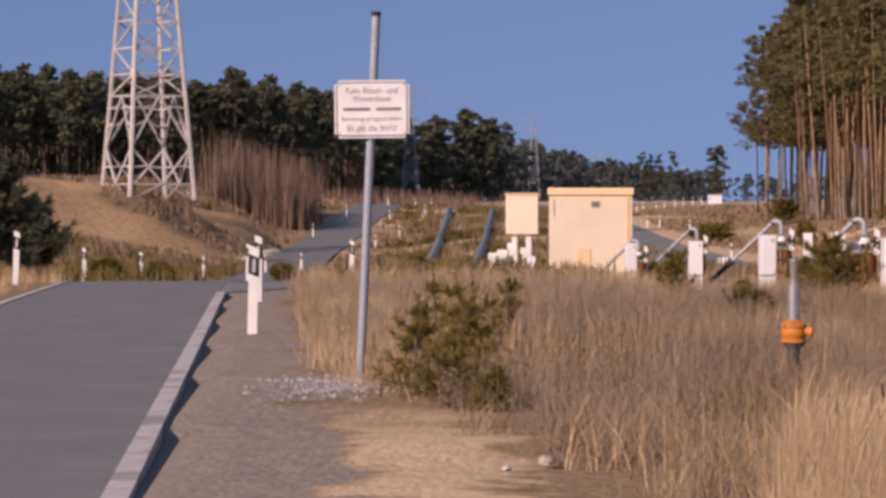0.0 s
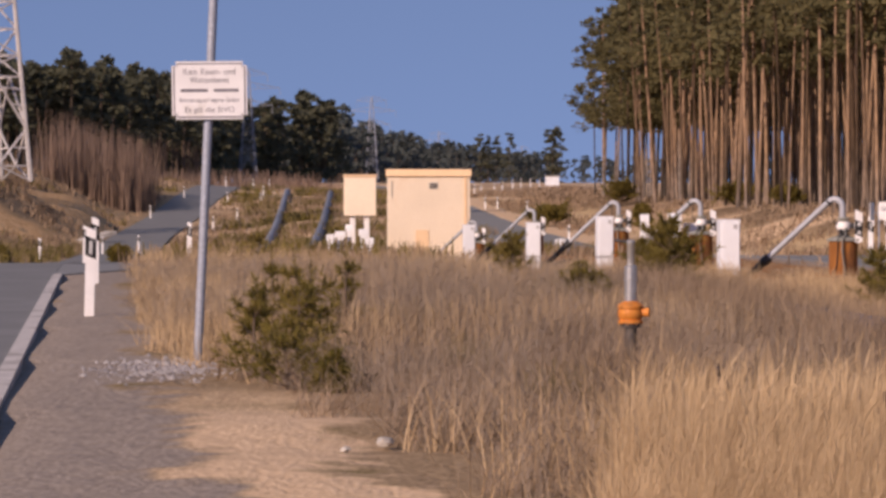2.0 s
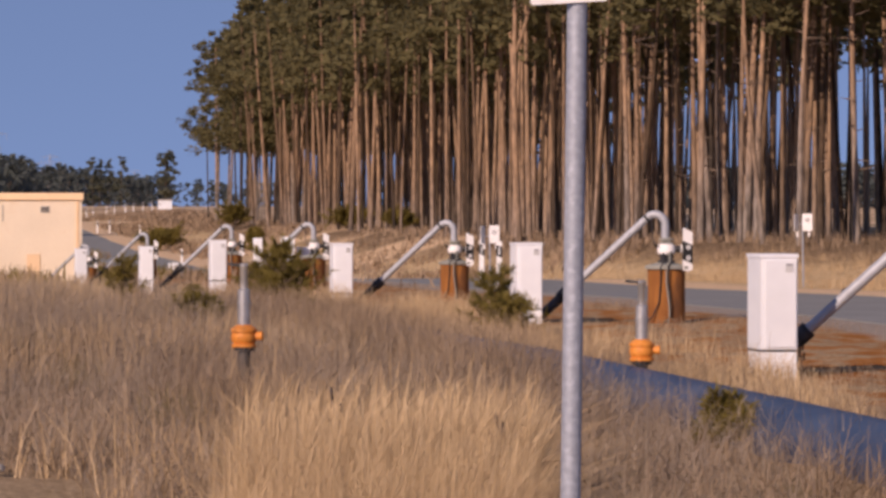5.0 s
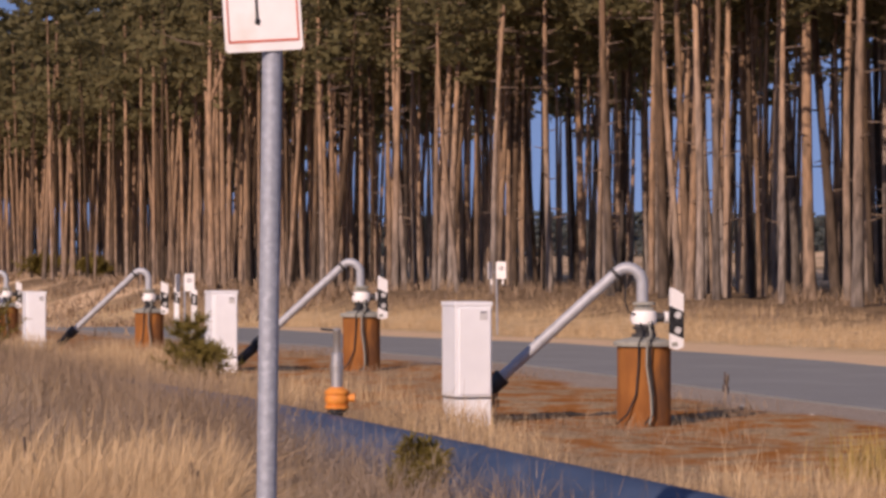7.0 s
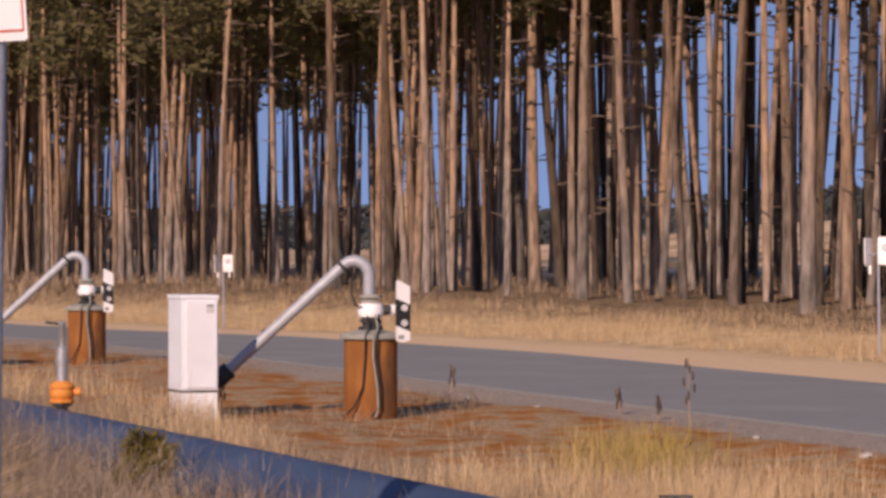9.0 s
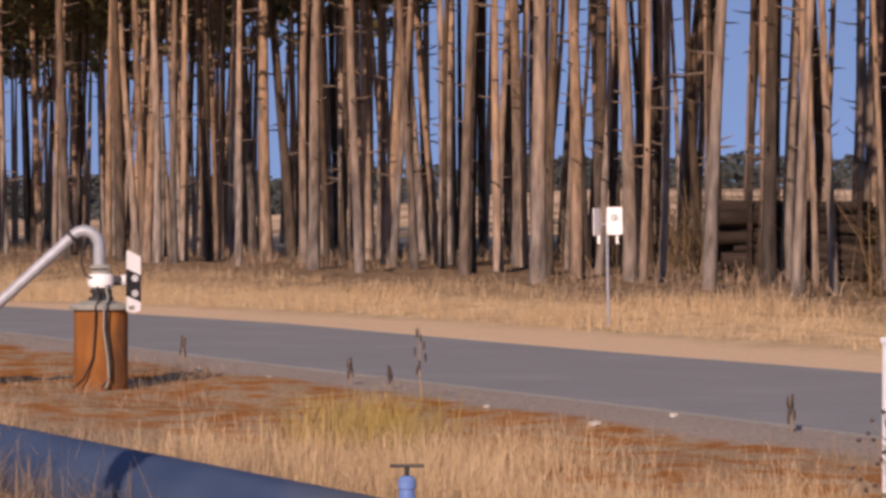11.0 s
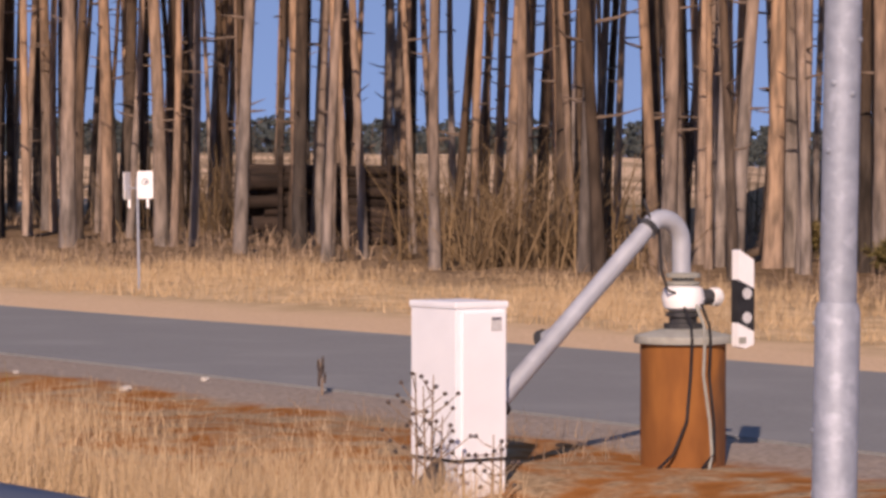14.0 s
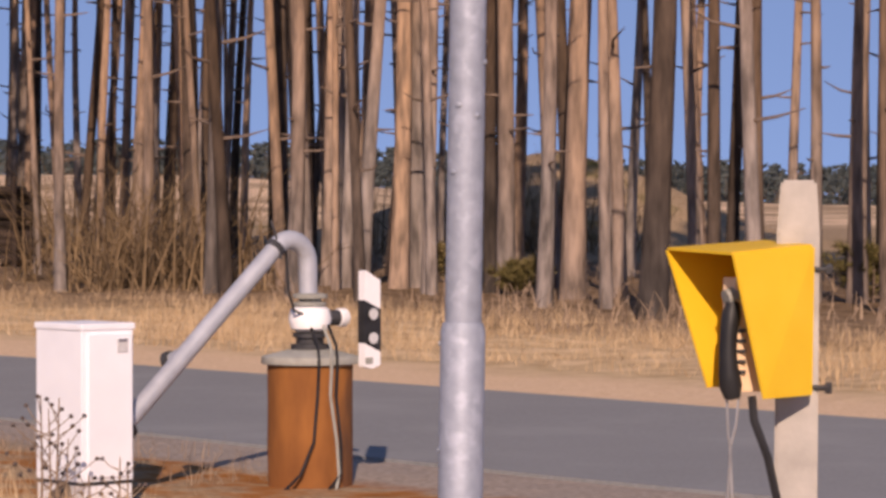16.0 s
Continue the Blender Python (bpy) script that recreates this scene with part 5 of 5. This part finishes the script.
cover("low_shrubs", p, 0.25 + 0.5 * grng.random(len(p)), 0.05 + 0 * p[:, 1], 0.8, heather, "olive-brown shrubs in front of the sand pit", "shrub")
# strip between the pipeline and the service road
p = clustered(24000, 5.55, 8.6, 9.0, 60, lambda x, y: (x < 6.3 + 1.7 * patch(x, y, 0.7, 2)) & (patch(x, y, 1.3, 4) > 0.38), 18, 0.13)
cover("dry_grass", p, 0.14 + 0.26 * grng.random(len(p)), 0.005 + 0.004 * grng.random(len(p)), 0.45, straw, "short dry grass beside the pipeline")
p = clustered(9000, 7.0, 11.0, 9.0, 66, lambda x, y: patch(x, y, 1.1, 6) > 0.52, 12, 0.15)
cover("dry_weeds", p, 0.05 + 0.13 * grng.random(len(p)), 0.006 + 0.004 * grng.random(len(p)), 0.7, weed, "low brown weeds on rusty moss", "weeds")
p = clustered(1100, 8.0, 9.1, 16.8, 18.8, lambda x, y: patch(x, y, 2.0, 8) > 0.35, 26, 0.11)
cover("rush_clump", p, 0.18 + 0.24 * grng.random(len(p)), 0.006 + 0.003 * grng.random(len(p)), 0.4, rushes, "yellow-green clump of rushes", "grass")
p = clustered(9000, 6.3, 8.75, 10.2, 16.5, lambda x, y: (x - 0.55 * y < 2.0) & (patch(x, y, 1.6, 11) > 0.25), 18, 0.12)
cover("dry_grass", p, 0.14 + 0.26 * grng.random(len(p)), 0.004 + 0.003 * grng.random(len(p)), 0.5, straw, "pale dry grass around the cabinet")
p = clustered(5000, 4.85, 5.95, 12.5, 40, lambda x, y: patch(x, y, 1.5, 3) > 0.42, 16, 0.10)
cover("dry_grass", p, 0.22 + 0.24 * grng.random(len(p)), 0.004 + 0.003 * grng.random(len(p)), 0.7, weed, "brown weeds growing up against the pipeline", "weeds", wind=0.3)
p = clustered(9500, 4.3, 5.2, 22, 42, lambda x, y: patch(x, y, 1.2, 7) > 0.15, 16, 0.12)
p = np.concatenate([p, np.array([polar(6.56, 20.4)]) + grng.normal(size=(900, 2)) * (0.35, 0.5)])
cover("dry_weeds", p, 0.32 + 0.32 * grng.random(len(p)), 0.005 + 0.003 * grng.random(len(p)), 0.7, weed, "tall brown weeds before the pipeline", "weeds", wind=0.3)
# verge beyond the service road
p = clustered(60000, 17.6, 26.0, 12, 120, lambda x, y: (x > 18.1 + 0.9 * patch(x, y, 0.9, 2)) & (grng.random(len(x)) < 1.25 - y / 130), 16, 0.2)
cover("verge_grass", p, (0.08 + 0.24 * grng.random(len(p))) * (0.5 + 0.9 * patch(p[:, 0], p[:, 1], 0.9, 6)), 0.006 + 0.006 * grng.random(len(p)), 0.85, straw, "pale dry grass on the far verge")
p = clustered(12000, 24, 48, 14, 150, lambda x, y: patch(x, y, 0.5, 7) > 0.4, 14, 0.35)
cover("undergrowth", p, 0.15 + 0.4 * grng.random(len(p)), 0.016 + 0.02 * grng.random(len(p)), 0.8, weed, "brown undergrowth below the pines", "weeds")
# heath to the north and west, coarser with distance
p = clustered(26000, -40, 12, 62, 330, lambda x, y: (np.abs(x - lane_edge(y) + 1.6) > 2.4) & (patch(x, y, 0.16, 3) > 0.32) & ~bare_sand(x, y), 12, 0.6)
tall = (0.2 + 0.35 * grng.random(len(p)))
cover("far_heath", p, tall, 0.03 + p[:, 1] * 0.0004, 0.7, weed, "brownish heath and dry grass in the distance", "weeds")
p = clustered(9000, -40, 12, 62, 330, lambda x, y: (np.abs(x - lane_edge(y) + 1.6) > 2.5) & (patch(x, y, 0.21, 8) > 0.5) & ~bare_sand(x, y), 30, 0.55)
cover("low_shrubs", p, 0.25 + 0.4 * grng.random(len(p)), 0.04 + p[:, 1] * 0.0005, 0.8, sapling_needles, "low olive-green broom shrubs on the heath", "shrub")
p = clustered(9000, -4, 11.5, 100, 325, lambda x, y: (x - lane_edge(y) > 0.6) & (patch(x, y, 0.33, 12) > 0.40), 26, 0.5)
cover("low_shrubs", p, 0.25 + 0.4 * grng.random(len(p)), 0.04 + p[:, 1] * 0.0004, 0.8, heather, "olive-brown heather on the far slope", "shrub")
p = clustered(6500, -36, -13, 146, 236, lambda x, y: (patch(x, y, 0.4, 12) > 0.2) & ~bare_sand(x, y), 14, 0.6)
cover("far_heath", p, 0.2 + 0.4 * grng.random(len(p)), 0.10 + 0 * p[:, 1], 0.7, weed, "dry grass on the rise below the pylon", "weeds")
p = clustered(14000, -16, -4.6, 14, 66, lambda x, y: (x < lane_edge(y) - 3.5), 16, 0.2)
cover("verge_grass", p, 0.15 + 0.3 * grng.random(len(p)), 0.008 + 0.006 * grng.random(len(p)), 0.5, straw, "dry grass beside the lane")
p = clustered(12000, 11, 30, 100, 330, lambda x, y: (x > 17.5) & (patch(x, y, 0.2, 5) > 0.3), 14, 0.6)
cover("far_heath", p, 0.2 + 0.3 * grng.random(len(p)), 0.04 + p[:, 1] * 0.0004, 0.7, weed, "dry heath before the far pines", "weeds")
p = clustered(5000, -34, -14, 194, 232, lambda x, y: ~bare_sand(x, y), 14, 0.5)
cover("far_heath", p, 0.2 + 0.45 * grng.random(len(p)), 0.11 + 0 * p[:, 1], 0.8, weed, "brown grass on the terrace below the pylon", "weeds")
p = clustered(5000, -30, -11.6, 140, 181, lambda x, y: ~bare_sand(x, y), 18, 0.5)
cover("low_shrubs", p, 0.2 + 0.4 * grng.random(len(p)), 0.08 + 0 * p[:, 1], 0.9, heather, "olive-brown shrubs at the foot of the sand bank", "shrub")
# bare saplings in front of the far wood
p = clustered(3200, -19, -11.4, 246, 268, lambda x, y: patch(x, y, 0.25, 2) > 0.25, 10, 0.7)
cover("bare_thicket", p, 2.0 + 4.2 * grng.random(len(p)) ** 1.5, 0.05 + 0.05 * grng.random(len(p)), 0.12, twig, "reddish thicket of bare young birches", "bushes")
p = clustered(5000, -70, 4, 330, 395, lambda x, y: y > 330 + 0.5 * np.abs(x), 12, 1.6)
cover("bare_thicket", p, 0.8 + 1.6 * grng.random(len(p)) ** 1.5, 0.08 + 0.08 * grng.random(len(p)), 0.25, twig, "brown brush at the foot of the far wood", "bushes")
# brush and dead branches inside the pine belt
brush = island_material("dead_brushwood", [(0.085, 0.058, 0.034), (0.165, 0.112, 0.062), (0.27, 0.185, 0.10)])
p = np.concatenate([np.array([[cx, cy]]) + grng.normal(size=(n, 2)) * s for cx, cy, n, s in ((31.0, 42.6, 420, 0.9), (28.9, 38.6, 520, 0.75), (38.0, 58.0, 700, 1.5), (36.0, 58.5, 600, 1.3), (40.5, 69.0, 500, 1.6), (51.0, 54.5, 900, 1.6))])
cover("dead_brush", p, 0.5 + 2.0 * grng.random(len(p)) ** 1.4, 0.02 + 0.025 * grng.random(len(p)), 0.8, brush, "tangled brown dead brush among the trunks", "bushes")

# gravel at the foot of the sign
n = 650
gp = np.stack([grng.normal(size=n) * 0.28 + sx - 0.25, grng.normal(size=n) * 0.7 + sy - 0.9], -1)
V, F = [], []
for (x, y) in gp:
    s, z = 0.008 + 0.022 * grng.random() ** 2, gz(x, y)
    k = len(V)
    o = [(1, 0, 0), (0, 1, 0), (-1, 0, 0), (0, -1, 0), (0, 0, 0.8)]
    j = grng.random((5, 3)) * 0.5
    V += [(x + (a + e[0] - 0.25) * s, y + (b + e[1] - 0.25) * s, z + 0.02 + (c + e[2] * 0.4 - 0.1) * s) for (a, b, c), e in zip(o, j)]
    F += [(k, k + 1, k + 4), (k + 1, k + 2, k + 4), (k + 2, k + 3, k + 4), (k + 3, k, k + 4)]
soup("gravel", V, F, gravel_m, "heap of grey gravel by the sign's foot", "gravel")


def spray(bm_v, bm_f, base, tip, leaf, n, fat):
    """Needles set round a shoot."""
    base, tip = np.array(base), np.array(tip)
    ax = tip - base
    ax_n = ax / np.linalg.norm(ax)
    for k in range(n):
        t = grng.random()
        q = base + ax * t
        d = grng.normal(size=3)
        d -= ax_n * d.dot(ax_n)
        d = d / np.linalg.norm(d) * 0.75 + ax_n * 0.75
        s = np.cross(d, grng.normal(size=3))
        s = s / np.linalg.norm(s) * fat
        e = q + d * leaf * (0.6 + 0.6 * grng.random())
        i = len(bm_v)
        bm_v += [q - s, q + s, e + s * 0.3, e - s * 0.3]
        bm_f.append((i, i + 1, i + 2, i + 3))


def sapling(x, y, tall, wide, label="small bushy pine sapling with olive-green needles", name="pine_sapling", dense=1.0, leaf=0.075, fat=0.006, mat=None):
    r = thing(name, pose(x, y, gz(x, y) - 0.03), label, "shrub" if name == "bush" else "tree", "young pines on the heath")
    lean = grng.normal(size=2) * 0.06 * tall
    part("stem", tube([(0, 0, -0.05), (lean[0] * 0.5, lean[1] * 0.5, tall * 0.5), (lean[0], lean[1], tall * 0.95)], [0.02 * tall + 0.004, 0.013 * tall + 0.003, 0.003], 7), bark, r, "", True)
    V, F = [], []
    bm = bmesh.new()
    whorls = max(4, int(6 * dense))
    for w in range(whorls):
        t = 0.12 + 0.8 * w / whorls
        for k in range(5):
            a = grng.random() * 6.283
            ln = wide * 0.5 * (1.05 - 0.75 * t) * (0.6 + 0.6 * grng.random())
            b = np.array([lean[0] * t, lean[1] * t, tall * t])
            e = b + np.array([math.cos(a) * ln, math.sin(a) * ln, ln * (0.35 + 0.5 * grng.random())])
            tube([b, (b + e) / 2 - (0, 0, ln * 0.06), e], [0.008 * tall, 0.006 * tall, 0.002], 4, bm, False)
            spray(V, F, (b * 0.75 + e * 0.25), e + (e - b) * 0.12, leaf, int(46 * dense), fat)
            for _ in range(2):
                c = b + (e - b) * (0.45 + 0.4 * grng.random())
                f = c + grng.normal(size=3) * ln * 0.28 + (0, 0, ln * 0.15)
                spray(V, F, c, f, leaf, int(24 * dense), fat)
    top = np.array([lean[0], lean[1], tall * 0.95])
    spray(V, F, top - (0, 0, tall * 0.2), top + (0, 0, tall * 0.06), leaf, int(60 * dense), fat)
    part("branchwork", bm, bark, r, "", True)
    soup("foliage", V, F, mat or sapling_needles, "", "", "", r)
    return r


for az, d, tall, wide in ((0.12, 21.8, 0.40, 0.85), (-0.55, 23.5, 0.66, 0.5), (0.28, 22.8, 0.78, 0.55), (0.62, 23.4, 0.88, 0.6), (-0.35, 25.0, 0.72, 0.4), (0.45, 26.5, 0.92, 0.45), (-0.15, 29.0, 0.85, 0.4), (0.95, 21.2, 0.34, 0.26), (1.2, 30, 0.8, 0.45),
                          (4.38, 47, 0.78, 0.75), (7.35, 42, 1.12, 1.25), (7.05, 43, 0.8, 1.0), (11.3, 34.0, 0.78, 0.85), (11.6, 33.0, 0.5, 0.7), (5.75, 36, 0.42, 0.6), (-0.4, 108, 1.0, 1.1), (5.6, 44, 0.4, 0.5), (15.55, 18.6, 0.36, 0.36)):
    sapling(*polar(az, d), tall, wide, dense=0.42 if d < 34 and az < 2 else 1.7 if 40 < d < 44 else 1.0)
# dark pine bush beside the lane, and shrubs in front of the wood
for az, d, tall, wide in ((-8.3, 72, 3.0, 2.3), (-7.75, 77, 1.9, 2.0)):
    # needles share the distant wood's haze-tinted colour
    sapling(*polar(az, d), tall, wide, "dense dark green pine bush beside the lane", "bush", 2.2, 0.2, 0.02, hazed_needles)
for az, d, tall, wide in ((6.75, 185, 1.5, 1.6), (6.4, 230, 1.8, 3.0), (5.1, 205, 1.0, 3.0), (4.9, 200, 0.9, 2.4), (8.5, 190, 1.2, 2.6), (9.45, 176, 1.0, 2.0), (-6.3, 92, 0.55, 0.9), (-5.3, 98, 0.45, 0.8), (-3.0, 120, 0.5, 0.9), (41.8, 52, 0.55, 1.1), (43.4, 46, 0.45, 0.9), (50, 44, 0.8, 1.4)):
    sapling(*polar(az, d), tall, wide, "olive-green shrub in front of the wood", "bush", 1.4, 0.22 if d > 60 else 0.11, 0.025 if d > 60 else 0.010, heather if d < 60 else None)


def seed_stalk(x, y, tall, arms, heads, label):
    """A dead stalk with round seed heads."""
    r = thing("dry_stalk", pose(x, y, gz(x, y) - 0.03, 0, grng.normal() * 4, grng.random() * 360), label, "weed", "dead stalks by the wells")
    part("stem", tube([(0, 0, 0), (0.01, 0.01, tall * 0.5), (0.03, 0, tall)], [0.008, 0.006, 0.003], 6), MATS["dry_weeds"], r, "", True)
    for k in range(arms):
        t = 0.35 + 0.6 * k / arms
        a = k * 2.4
        ln = tall * (0.28 if heads else 0.10) * (1.1 - t * 0.6)
        b = Vector((0.02 * t, 0, tall * t))
        e = b + Vector((math.cos(a) * ln, math.sin(a) * ln, ln * 0.7))
        br = part("branch", tube([b, b.lerp(e, 0.5) - Vector((0, 0, 0.01)), e], [0.004, 0.003, 0.002], 5), MATS["dry_weeds"], r)
        if heads:
            part("seed_head", lathe([(0.003, -0.010), (0.011, -0.005), (0.012, 0.003), (0.005, 0.011)], 9, e), dark_head, br, "dark round seed head", True)
        else:
            part("seed_head", lathe([(0.003, -0.03), (0.010, -0.01), (0.010, 0.03), (0.003, 0.05)], 7, e), dark_head, br, "", True)
    return r


dark_head = material("seed_heads", (0.05, 0.04, 0.035), (0.12, 0.09, 0.08), 30, 0.9)
for az, d, tall, arms in ((34.60, 14.9, 0.74, 9), (34.78, 14.8, 0.80, 10), (34.42, 14.9, 0.80, 9), (34.95, 14.85, 0.60, 7), (35.85, 14.9, 0.50, 8), (36.02, 15.0, 0.46, 7), (35.35, 14.9, 0.42, 6)):
    seed_stalk(*polar(az, d), tall, arms, True, "dry burdock stalk with dark seed heads before the cabinet")
for az, d, tall in ((25.77, 24.4, 0.62), (24.45, 26.5, 0.25), (25.2, 25.8, 0.22), (32.7, 21.2, 0.28), (17.0, 26.6, 0.34), (16.5, 26.6, 0.36), (16.1, 26.6, 0.26), (21.3, 30, 0.3), (8.3, 16.5, 0.55), (11.2, 15.2, 0.5)):
    seed_stalk(*polar(az, d), tall, 7, False, "single dry dock stalk standing in the grass")
